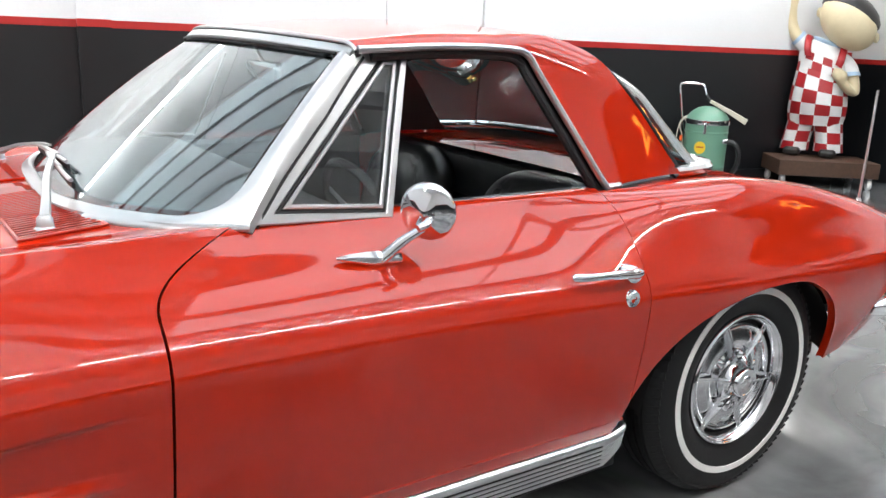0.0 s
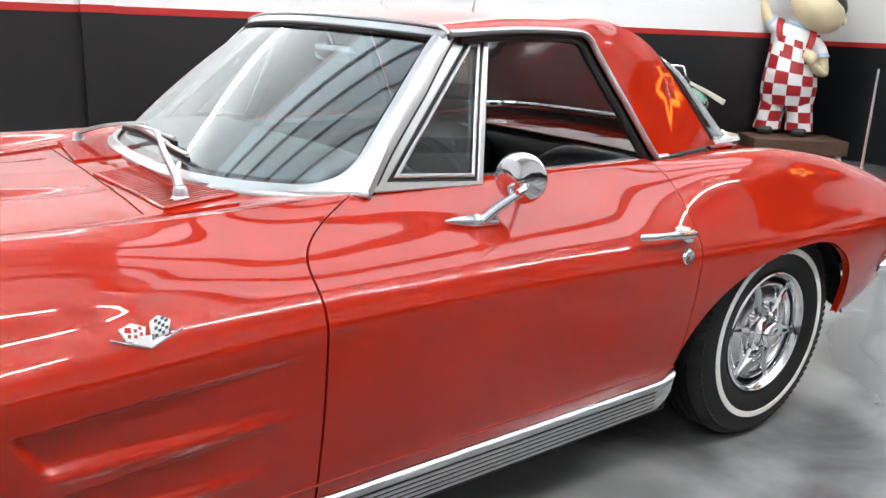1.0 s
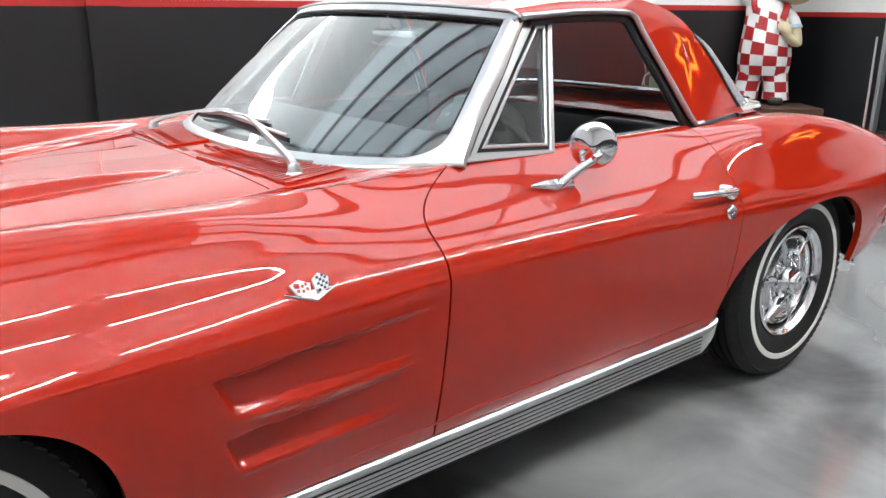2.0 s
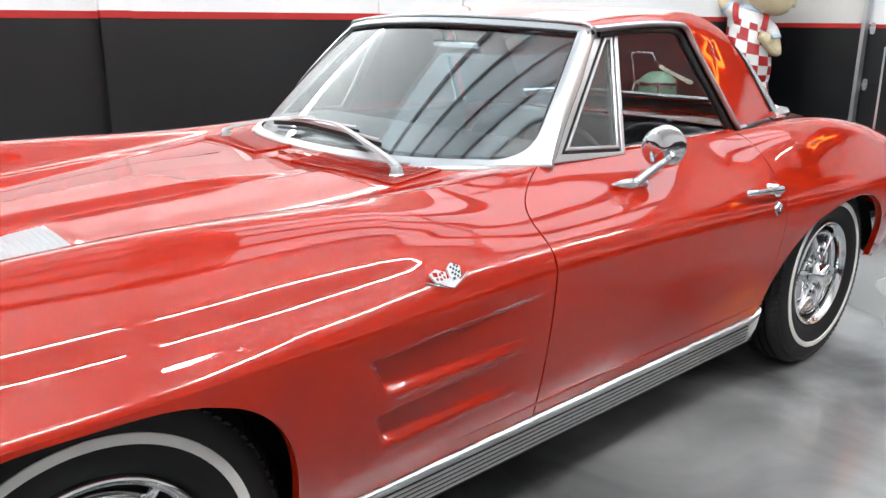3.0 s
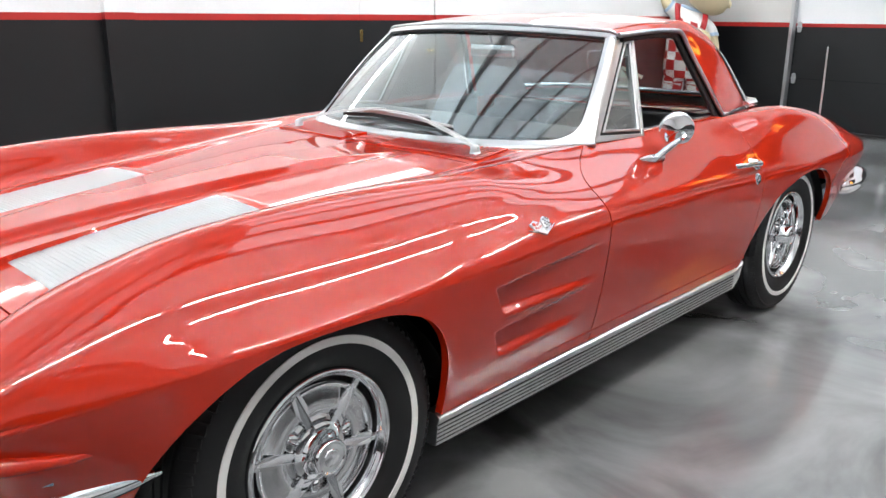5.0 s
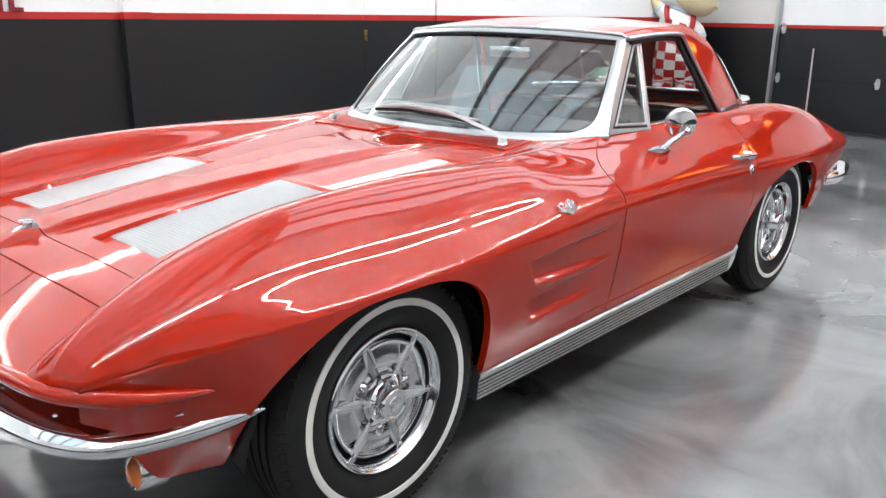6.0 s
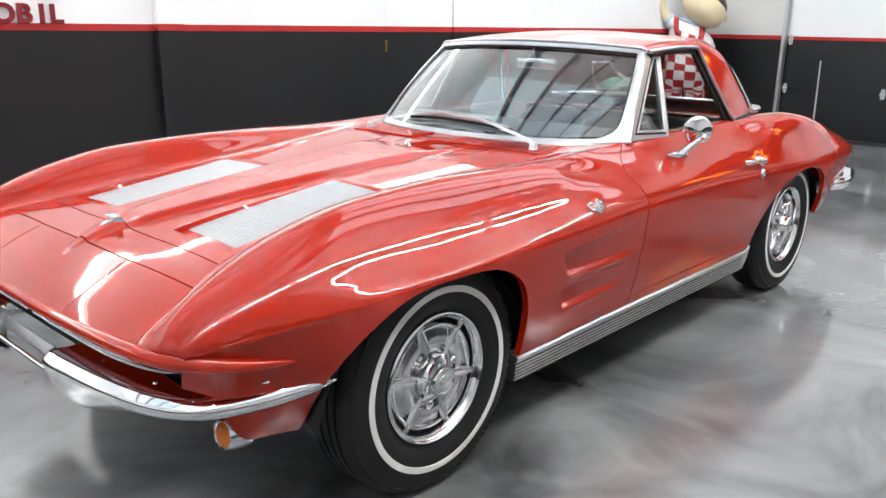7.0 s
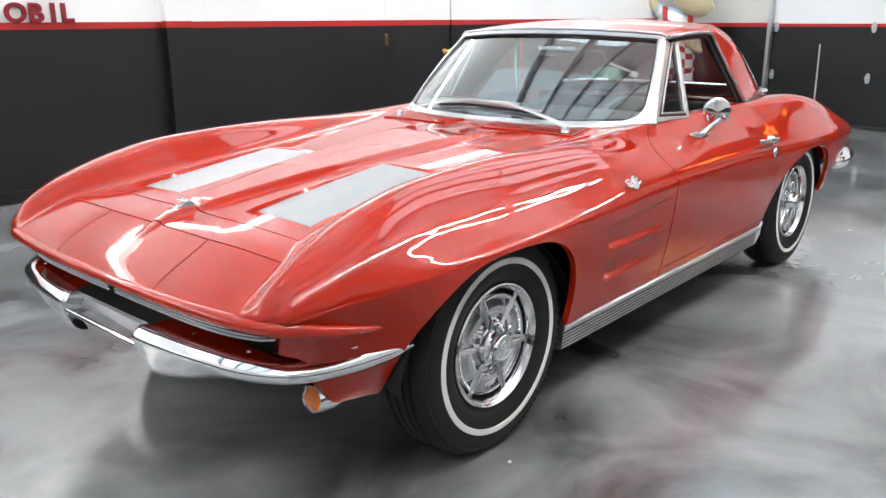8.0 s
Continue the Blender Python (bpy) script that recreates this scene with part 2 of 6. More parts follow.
def walls():
    solid("floor", block(ROOM_X - 0.3, 0.3, ROOM_Y - 0.3, 0.3, -0.2, 0.0), FLOOR, "polished grey marbled epoxy garage floor", "floor", kind="structure", m=ROOM)
    solid("ceiling", block(ROOM_X - 0.3, 0.3, ROOM_Y - 0.3, 0.3, CEIL, CEIL + 0.2), WHITE, "white ceiling with tube lamps", "ceiling", kind="structure", m=ROOM)

    def wall(name, x0, x1, y0, y1, z=STRIPE_Z, upper=WHITE, inner="y", label="wall, black below and white above a red stripe"):
        w = thing(name, label, "wall", ROOM, kind="structure")
        part("lower_wall", block(x0, x1, y0, y1, 0, z), BLACKW, w, "black painted lower wall")
        e = 0.004
        part("stripe", block(x0, x1, y0 - e * (inner == "y") , y1 + e * (inner == "-y"), z, z + STRIPE_H) if inner in ("y", "-y") else
             block(x0 - e * (inner == "x"), x1 + e * (inner == "-x"), y0, y1, z, z + STRIPE_H), STRIPE, w, "red painted stripe")
        part("upper_wall", block(x0, x1, y0, y1, z + STRIPE_H, CEIL), upper, w, "white painted upper wall" if upper is WHITE else "pale grey upper wall")
        return w

    # the long wall: a stretch set back, a stretch proud of it, then a flush door
    wall("wall_north", ROOM_X, -7.15, 0.05, 0.25)
    wall("wall_north_column", -7.15, -6.95, -0.034, 0.25, z=STRIPE_Z + 0.004)
    wall("wall_north_east", -6.95, -5.06, 0.0, 0.25)
    wall("wall_north_corner", -4.235, 0.0, 0.0, 0.25, upper=WHITE)
    wall("wall_south", ROOM_X, 0, ROOM_Y - 0.25, ROOM_Y, upper=UNSEEN_GREY, inner="-y")
    wall("wall_west", ROOM_X - 0.25, ROOM_X, ROOM_Y, 0.25, inner="-x")
    # the east wall beside and past the big door
    wall("wall_east", 0.0, 0.25, -1.1, 0.25, z=1.128, upper=GREYW, inner="x")
    wall("wall_east_south", 0.0, 0.25, ROOM_Y, -5.6, z=1.128, upper=GREYW, inner="x")

    steel = grain(mat("grey_steel_beam", (0.24, 0.25, 0.26), 0.45), 40, 0.15)
    for y in np.arange(ROOM_Y + 0.9, -0.4, 1.05):
        solid("ceiling_beam", block(ROOM_X, 0, y - 0.03, y + 0.03, CEIL - 0.20, CEIL - 0.001, 0.004), steel, "grey steel purlin under the white ceiling", "beam", group="ceiling beams", kind="structure", m=ROOM)

    # assumed glowing bays: west ones dimmed for windshield reflections, east ones added as fill
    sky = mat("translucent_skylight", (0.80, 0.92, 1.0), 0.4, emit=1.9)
    dim = mat("skylight_dimmed", (0.80, 0.92, 1.0), 0.4, emit=0.37)
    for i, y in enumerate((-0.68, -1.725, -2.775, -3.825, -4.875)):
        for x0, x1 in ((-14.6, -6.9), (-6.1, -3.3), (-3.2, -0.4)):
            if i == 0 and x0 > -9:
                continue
            solid("skylight", block(x0, x1, y - (0.44 if x0 < -9 else 0.40), y + (0.44 if x0 < -9 else 0.40), CEIL - 0.03, CEIL - 0.002), dim if x0 < -9 else sky, "glowing skylight panel assumed in the unseen ceiling", "skylight", group="skylights", kind="structure", m=ROOM)


walls()


def flush_door():
    d = thing("door_1", "flush black and white painted door in the wall with a brass knob", "door", ROOM, kind="structure")
    part("door_leaf", block(-5.05, -4.245, 0.012, 0.06, 0.01, STRIPE_Z, 0.002), BLACKW, d, "black lower door leaf")
    part("stripe", block(-5.05, -4.245, 0.008, 0.06, STRIPE_Z, STRIPE_Z + STRIPE_H), STRIPE, d, "red painted stripe")
    part("door_leaf", block(-5.05, -4.245, 0.012, 0.06, STRIPE_Z + STRIPE_H, 2.1, 0.002), WHITE, d, "white upper door leaf")
    part("lintel", block(-5.06, -4.235, 0.0, 0.25, 2.11, CEIL), WHITE, d)
    part("backing", block(-5.06, -4.235, 0.08, 0.25, 0, 2.11), DARK, d)
    brass = grain(mat("brass", (0.75, 0.55, 0.22), 0.2, 1.0), 50, 0.1, 0, 0.05)
    knob = lathe([(0.0, -0.075), (0.018, -0.074), (0.028, -0.062), (0.03, -0.05), (0.02, -0.036), (0.011, -0.028), (0.011, -0.006), (0.03, -0.003), (0.032, 0.0)], 24)
    part("door_knob", knob, brass, d, "round brass knob", pose(-4.31, 0.012, 0.93))
    for z in (1.06, 0.3):
        part("hinge", block(-5.06, -5.03, -0.006, 0.012, z - 0.05, z + 0.05, 0.003), brass, d)


def big_door():
    """The sectional overhead door in the east wall."""
    d = thing("door_2", "black and white sectional overhead garage door with hinges", "garage door", ROOM, kind="structure")
    steel = grain(mat("galvanised_steel", (0.55, 0.56, 0.57), 0.4, 0.9), 60, 0.15, 0.05, 0.1)
    y0, y1 = -5.6, -1.1
    splits = [0.02, 0.565, 1.128, 1.70, 2.27, 2.84]
    for a, b in zip(splits[:-1], splits[1:]):
        lower = b <= 1.13
        # ribbed panel
        n = 7
        P = []
        for i in range(n + 1):
            z = a + 0.004 + (b - a - 0.008) * i / n
            for dz, dx in ((0.0, 0.0), (0.12, 0.0003), (0.88, 0.0003)):
                P.append((0.045 + dx, z + dz * (b - a) / n))
        P = [p for p in P if p[1] <= b - 0.004]
        rows = np.array([[(x, y0, z), (x, y1, z)] for x, z in P])
        part("panel", grid(rows, flip=True), BLACKW if lower else WHITE, d, "black ribbed door panel" if lower else "white ribbed door panel", angle=20)
    part("stripe", block(0.036, 0.05, y0, y1, 1.13, 1.168), STRIPE, d, "red painted stripe")
    part("backing", block(0.06, 0.2, y0, y1, 0, 2.84), DARK, d)
    part("seal", block(0.01, 0.05, y0, y1, 0.0, 0.025, 0.004), SEAL, d, "black rubber bottom seal")
    part("lintel", block(0.0, 0.25, y0, y1, 2.84, CEIL), GREYW, d)
    for s in (y1 - 0.03, y0 + 0.03):
        part("track", block(-0.05, 0.03, s - 0.02, s + 0.02, 0.0, 2.9, 0.004), steel, d, "galvanised door track")
    for z in (0.565, 1.128, 1.70, 2.27):
        for y in (-1.19, -2.325, -3.46, -4.6):
            leaf = prism([(-0.028, 0), (-0.02, 0.05), (0.0, 0.06), (0.02, 0.05), (0.028, 0), (0.02, -0.05), (0.0, -0.06), (-0.02, -0.05)], 0.012, "x")
            knuckle = tube([(-0.004, -0.03, 0), (-0.004, 0.03, 0)], 0.009, 8)
            part("hinge", join(leaf, knuckle), steel, d, "galvanised hinge", pose(0.026, y, z))


def baseboards():
    for i, (x0, x1, y) in enumerate(((ROOM_X, -7.15, 0.05), (-6.95, -5.06, 0.0), (-4.235, -0.02, 0.0))):
        solid("baseboard", block(x0, x1, y - 0.012, y, 0.0, 0.09, 0.003), BLACKW, "black rubber baseboard along the wall", "baseboard", kind="structure", m=ROOM)


def wall_letters():
    """Dark red raised letters on the white wall: the part of the word that is read."""
    wine = grain(mat("dark_red_letter", (0.20, 0.008, 0.015), 0.35), 60, 0.1, 0.0, 0.05)
    for ch, x in (("O", -8.235), ("B", -8.085), ("I", -7.945), ("L", -7.875)):
        cu = bpy.data.curves.new("letter", "FONT")
        cu.body, cu.size, cu.extrude, cu.bevel_depth, cu.offset = ch, 0.175, 0.012, 0.002, 0.004
        ob = bpy.data.objects.new("tmp", cu)
        me = bpy.data.meshes.new_from_object(ob)
        bpy.data.objects.remove(ob)
        solid("wall_letter", me, wine, f"dark red raised letter {ch} on the white wall", "letter", group="letters on the wall", m=ROOM @ pose(x, 0.036, 1.240, 90, 0, 0))


def lamps():
    """Rows of single-tube ceiling fixtures."""
    glow = mat("lamp_tube", (1.0, 0.985, 0.965), emit=TUBE_POWER * 1.75)
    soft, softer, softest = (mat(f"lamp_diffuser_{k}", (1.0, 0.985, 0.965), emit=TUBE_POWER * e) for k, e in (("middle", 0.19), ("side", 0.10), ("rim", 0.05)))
    # extra glow on top of the fixtures, added to brighten upper wall and ceiling
    uplight = mat("added_uplight", (1.0, 0.985, 0.965), emit=TUBE_POWER * 0.22)
    body = grain(mat("lamp_white", (0.8, 0.8, 0.8), 0.4), 40, 0.03)
    first = None
    for y, z, drop in ((-0.5, 2.55, 2.45), (-6.15, CEIL - 0.9, 0.9)):
        first = None
        for x in (-2.08, -4.83, -7.58, -10.33, -13.08) if drop > 1 else (-1.86, -5.19, -8.52, -11.85):
            m = ROOM @ pose(x, y, z)
            if x > -3 and drop < 1:
                short = thing("ceiling_light", "short white single-tube ceiling light under the ceiling", "ceiling light", ROOM @ pose(-2.155, y, z), group="ceiling lights")
                for dx in (-0.6, 0.6):
                    part("crossbar", block(dx - 0.02, dx + 0.02, -0.05, 0.05, 0.03, 0.06, 0.005), body, short)
                    part("hanger", tube([(dx, 0, 0.07), (dx, 0, drop)], 0.004, 6, (0, 1, 0)), body, short, "thin hanging wire")
                part("tube", block(-1.245, 1.245, -0.013, 0.013, -0.013, 0.013), glow, short, "glowing white tube")
                continue
            if first is None:
                first = thing("ceiling_light", "white single-tube ceiling light hanging under the ceiling", "ceiling light", m, group="ceiling lights")
                for dx in (-0.9, 0.9):
                    part("crossbar", block(dx - 0.02, dx + 0.02, -0.05, 0.05, 0.03, 0.06, 0.005), body, first)
                for dx in (-0.9, 0.9):
                    part("hanger", tube([(dx, 0, 0.07), (dx, 0, drop)], 0.004, 6, (0, 1, 0)), body, first, "thin hanging wire")
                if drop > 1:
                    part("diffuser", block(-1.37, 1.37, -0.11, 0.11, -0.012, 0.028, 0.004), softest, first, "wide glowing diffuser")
                    part("uplight", block(-1.37, 1.37, -0.10, 0.10, 0.030, 0.034), uplight, first, "glowing strip added on top to brighten the ceiling")
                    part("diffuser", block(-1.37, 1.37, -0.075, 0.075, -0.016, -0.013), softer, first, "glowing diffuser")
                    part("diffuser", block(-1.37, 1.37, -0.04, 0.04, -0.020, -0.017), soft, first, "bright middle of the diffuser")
                else:
                    part("tube", block(-1.53, 1.53, -0.013, 0.013, -0.013, 0.013), glow, first, "glowing white tube")
            else:
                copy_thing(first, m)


flush_door()
big_door()
baseboards()
wall_letters()
lamps()

# ---- the car: body shape ----
# x runs from nose to tail with the axles at -1.245 and 1.245, y from the middle outwards
CREASE_Y = [(-1.95, 0.735), (-1.87, 0.79), (-1.70, 0.838), (-1.45, 0.866), (-1.2, 0.872), (-0.8, 0.866), (-0.26, 0.857), (0.3, 0.853), (0.78, 0.853), (1.25, 0.87), (1.6, 0.862), (1.95, 0.83), (2.2, 0.785), (2.38, 0.715), (2.46, 0.66)]
CREASE_Z = [(-1.95, 0.594), (-1.87, 0.616), (-1.70, 0.640), (-1.45, 0.653), (-1.2, 0.658), (-0.8, 0.670), (-0.26, 0.688), (0.3, 0.682), (0.78, 0.664), (1.25, 0.652), (1.8, 0.634), (2.2, 0.610), (2.46, 0.575)]
PEAK_Y = [(-1.985, 0.675), (-1.90, 0.672), (-1.8, 0.662), (-1.63, 0.652), (-1.41, 0.645), (-1.03, 0.640), (-0.5, 0.638), (-0.07, 0.636), (0.23, 0.645), (0.81, 0.655), (1.0, 0.672), (1.22, 0.69), (1.476, 0.70), (1.776, 0.69), (2.018, 0.665), (2.2, 0.64), (2.47, 0.56)]
PEAK_Z = [(-1.985, 0.604), (-1.97, 0.636), (-1.94, 0.664), (-1.90, 0.689), (-1.8, 0.735), (-1.63, 0.792), (-1.41, 0.832), (-1.03, 0.847), (-0.5, 0.838), (-0.07, 0.850), (0.23, 0.853), (0.81, 0.860), (1.0, 0.868), (1.22, 0.873), (1.476, 0.848), (1.776, 0.787), (2.018, 0.722), (2.2, 0.668), (2.47, 0.580)]
EDGE_Y = [(-2.0, 0.600), (-1.9, 0.590), (-1.82, 0.565), (-1.72, 0.50), (-1.55, 0.470), (-1.1, 0.465), (-0.5, 0.49), (-0.1, 0.52), (0.9, 0.5), (1.3, 0.5), (1.8, 0.48), (2.48, 0.42)]
EDGE_Z = [(-2.0, 0.588), (-1.985, 0.602), (-1.95, 0.624), (-1.9, 0.644), (-1.82, 0.678), (-1.76, 0.6905), (-1.72, 0.697), (-1.55, 0.7225), (-1.1, 0.768), (-0.5, 0.815), (-0.1, 0.842), (0.9, 0.852), (1.3, 0.846), (1.55, 0.825), (1.8, 0.775), (2.1, 0.695), (2.48, 0.580)]
INNER_Y = [(-2.015, 0.272), (-1.9, 0.275), (-1.82, 0.262), (-1.72, 0.20), (-1.6, 0.172), (-1.13, 0.172), (-0.5, 0.20), (-0.1, 0.21), (2.49, 0.2)]
INNER_Z = [(-2.015, 0.586), (-2.0, 0.602), (-1.965, 0.623), (-1.9, 0.652), (-1.82, 0.688), (-1.76, 0.700), (-1.72, 0.7065), (-1.6, 0.7245), (-1.13, 0.776), (-0.5, 0.823), (-0.1, 0.848), (0.9, 0.858), (1.3, 0.850), (1.55, 0.828), (1.8, 0.778), (2.1, 0.697), (2.49, 0.580)]
MID_Z = [(-2.015, 0.586), (-2.0, 0.602), (-1.965, 0.623), (-1.9, 0.652), (-1.82, 0.690), (-1.76, 0.702), (-1.72, 0.7085), (-1.6, 0.7265), (-1.13, 0.780), (-0.5, 0.826), (-0.1, 0.850), (0.9, 0.860), (1.3, 0.851), (1.55, 0.829), (1.8, 0.779), (2.1, 0.698), (2.49, 0.580)]
LOW_Y = [(-1.93, 0.676), (-1.88, 0.712), (-1.80, 0.715), (-1.67, 0.74), (-1.5, 0.835), (-1.1, 0.835), (-0.88, 0.806), (0.0, 0.800), (0.8, 0.802), (1.5, 0.81), (1.8, 0.79), (2.1, 0.75), (2.37, 0.66)]
LOW_Z = [(-1.93, 0.50), (-1.875, 0.47), (-1.845, 0.40), (-1.80, 0.340), (-1.67, 0.325), (-1.55, 0.30), (-1.0, 0.28), (-0.88, 0.300), (0.8, 0.300), (1.5, 0.28), (1.62, 0.333), (1.7, 0.343), (1.82, 0.374), (1.9, 0.402), (2.0, 0.43), (2.37, 0.45)]


def arch(x):
    """The lower edge over the wheel openings; 0 away from them."""
    f = np.where(x < -1.28, (-1.28 - x) / 0.392, (x + 1.28) / 0.378)
    j = np.where(x < -1.28, 2.5, 3.3)
    front = np.where(f < 1, 0.25 + 0.388 * np.maximum(1 - np.minimum(f, 1) ** j, 0) ** (1 / j), 0)
    g = np.where(x < 1.27, (1.27 - x) / 0.50, (x - 1.27) / 0.345)
    k = np.where(x < 1.27, 2.2, 2.6)
    rear = np.where(g < 1, 0.25 + 0.365 * np.maximum(1 - np.minimum(g, 1) ** k, 0) ** (1 / k), 0)
    return np.maximum(front, rear)


def along(x, start, end):
    """Bends a nominal station so that a line starts and ends at its own x."""
    x = np.where(x < -1.6, -1.6 + (x + 1.6) * (-1.6 - start) / 0.415, x)
    return np.where(x > 1.9, 1.9 + (x - 1.9) * (end - 1.9) / 0.52, x)


def bezier(a, b, c, d, t):
    t = t[:, None]
    return a * (1 - t) ** 3 + 3 * b * t * (1 - t) ** 2 + 3 * c * t * t * (1 - t) + d * t ** 3


def side_vents(p):
    """How deep the two coves behind the front wheel lie at points of the side."""
    x, z = p[..., 0], p[..., 2]
    deep = np.zeros_like(x)
    for x0, x1, lo0, lo1, hi0, hi1, slant in ((-0.772, -0.285, 0.519, 0.512, 0.604, 0.630, 0.045), (-0.750, -0.335, 0.402, 0.410, 0.480, 0.508, 0.030)):
        u = (x - x0) / (x1 - x0)
        lo, hi = lo0 + (lo1 - lo0) * u, hi0 + (hi1 - hi0) * u
        w = (z - lo) / (hi - lo)
        # the front wall slants back towards its foot
        front = (x - x0 - slant * np.clip(1 - w, 0, 1)) / 0.016
        inside = ease(front) * np.clip(1 - u, 0, 1) ** 0.9
        shape = ease((z - lo) / 0.020) * (1 - ease((z - hi + 0.012) / 0.012))
        deep += 0.0205 * inside * shape
        # a fine lip along the lower edge
        lip = np.exp(-((z - lo + 0.006) / 0.006) ** 2) * ease((front + 0.5) / 2) * (1 - ease((u - 0.75) / 0.25))
        deep -= 0.0022 * lip
    return deep


LOWN = 96


# how the front fender swells between its edge and its peak, along the car
SWELL = {"edge": [(-1.5, 29.963), (-1.1, 34.536), (-0.62, 40.576)],
         "edge_pull": [(-1.5, 0.379), (-1.1, 0.238), (-0.62, 0.525)],
         "top_pull": [(-1.5, 0.203), (-1.1, 0.304), (-0.62, 0.367)],
         "top": [(-1.5, -11.829), (-1.1, 1.058), (-0.62, -22.34)],
         "fold": [(-1.5, 0.386), (-1.1, 0.351), (-0.62, 0.331)]}


def ripple(upper, full, middle, depth, length):
    """A soft fold along the fender's flank."""
    run = np.concatenate([[0], np.cumsum(np.linalg.norm(np.diff(upper, axis=0), axis=1))])
    t = (run / run[-1] - middle) / length
    h = depth * full * length * run[-1] / (2 * np.pi) * np.sin(2 * np.pi * t) * ease((0.95 - np.abs(t)) / 0.5)
    along_it = np.gradient(upper, axis=0)
    along_it /= np.linalg.norm(along_it, axis=1)[:, None]
    out = np.stack([0 * h, along_it[:, 2], -along_it[:, 1]], 1)
    return upper + out * (h * (ease(run / 0.03) * ease((run[-1] - run) / 0.03)))[:, None]


def side_section(s, low_rows=LOWN, high_rows=28):
    """Points of one section from the inner flange over the crease to the fender peak."""
    v2 = np.linspace(0, 1, high_rows + 1)
    rows = []
    xl = float(along(s, -1.93, 2.37))
    zl = max(float(pchip(LOW_Z, xl)), float(arch(np.array(xl))))
    yl = float(pchip(LOW_Y, xl))
    xc = float(along(s, -1.95, 2.46))
    yc, zc = float(flow(CREASE_Y, xc)), float(flow(CREASE_Z, xc))
    base, crease = np.array((xl, yl, min(zl, float(pchip(LOW_Z, xl))))), np.array((xc, yc, zc))
    h = crease - base
    # the whole side first, then what is left of it over a wheel opening
    tt = np.linspace(0, 1, 200)
    cove = 0.018 * float(ease(np.array((-1.70 - s) / 0.22)))
    whole = bezier(base, base + h * 0.33 + (0, 0.012 - cove, 0), base + h * 0.66 + (0, 0.014 - cove, 0), crease, tt)
    t0 = float(np.interp(zl, whole[:, 2], tt))
    seg = bezier(base, base + h * 0.33 + (0, 0.012 - cove, 0), base + h * 0.66 + (0, 0.014 - cove, 0), crease, np.linspace(t0, 1, low_rows + 1))
    low = seg[0].copy()
    for d in (0.022, 0.012, 0.005):
        rows.append(low + (0, -d, 0.004 * (d < 0.02)))
    seg[:, 1] -= side_vents(seg)
    # the crease is rolled over a small radius on the front fender
    wb = 1 - float(ease(np.array((s + 0.50) / 0.2)))
    down = -h / np.linalg.norm(h)
    seg[-3] = seg[-3] * (1 - wb) + wb * (crease + down * 0.008 + (0, 0.0006, 0))
    seg[-2] = seg[-2] * (1 - wb) + wb * (crease + down * 0.0038)
    seg[-1] = crease - (0, 0.0010 * wb, 0)
    soft = (0.38 + 0.62 * float(ease(np.array((s + 1.3) / 1.0)))) * float(ease(np.array((s + 1.95) / 0.25)))
    rows += list(seg)
    xp = float(along(s, -1.985, 2.47))
    peak = np.array((xp, float(flow(PEAK_Y, xp)), float(flow(PEAK_Z, xp))))
    door = float(ease(np.array((s + 0.95) / 0.7)) * (1 - ease(np.array((s - 0.55) / 0.5))))
    d = np.linalg.norm(peak[1:] - crease[1:])
    a2, a3 = radians(57 - 3 * door + 21 * (1 - float(ease(np.array((s + 1.95) / 0.45))))), radians(4 + 36 * door)
    k = (0.42 - 0.06 * door) * (0.75 + 0.25 * float(ease(np.array((s + 2.015) / 0.22))))
    # a shallow hollow above the crease on both fenders
    full = float(ease(np.array((s + 1.93) / 0.66)) * (1 - ease(np.array((s + 0.80) / 0.66))))
    tail = float(ease(np.array((s - 0.95) / 0.3)) * (1 - ease(np.array((s - 1.9) / 0.4))))
    a2 = a2 + (radians(pchip(SWELL["edge"], s)) - a2) * full - radians(6) * tail
    a3 += radians(pchip(SWELL["top"], s)) * full
    k2 = k + (float(pchip(SWELL["top_pull"], s)) - k) * full - 0.05 * tail
    k = k + (float(pchip(SWELL["edge_pull"], s)) - k) * full + 0.04 * tail
    c1 = crease + (0, -math.cos(a2) * d * k, math.sin(a2) * d * k)
    c2 = peak + (0, math.cos(a3) * d * k2, -math.sin(a3) * d * k2)
    c1[0], c2[0] = crease[0] + (peak[0] - crease[0]) / 3, crease[0] + (peak[0] - crease[0]) * 2 / 3
    upper = bezier(crease, c1, c2, peak, np.concatenate([v2[:1], v2[1:2] * 0.35, v2[2:3] * 0.75, v2[3:]]))
    upper = ripple(upper, full, float(pchip(SWELL["fold"], s)), 0.068, 0.291)
    upper[1] = upper[1] * (1 - wb) + wb * (crease + (0, -0.0048, 0.0036))
    rows += list(upper[1:])
    rows = np.array(rows)
    if soft > 0:
        # the edge is rolled over a radius that widens towards the doors
        i = 3 + low_rows
        run = np.concatenate([[0], np.cumsum(np.linalg.norm(np.diff(rows[3:], axis=0), axis=1))])
        at = run[i - 3]
        eased = rows[3:].copy()
        for k in range(len(eased)):
            r = 0.026 * soft * (1 - min(1.0, abs(run[k] - at) / 0.06))
            if r > 0.001:
                w = np.exp(-0.5 * ((run - run[k]) / r) ** 2) * np.gradient(run)
                eased[k] = (rows[3:] * w[:, None]).sum(0) / w.sum()
        rows[3:] = eased
    return rows


def spread(a, b, n, ends=False):
    t = np.linspace(0, 1, n)
    return a + (b - a) * ((1 - np.cos(np.pi * t)) / 2 if ends else t)


def side_grid(stations):
    return np.array([side_section(float(s)) for s in stations])


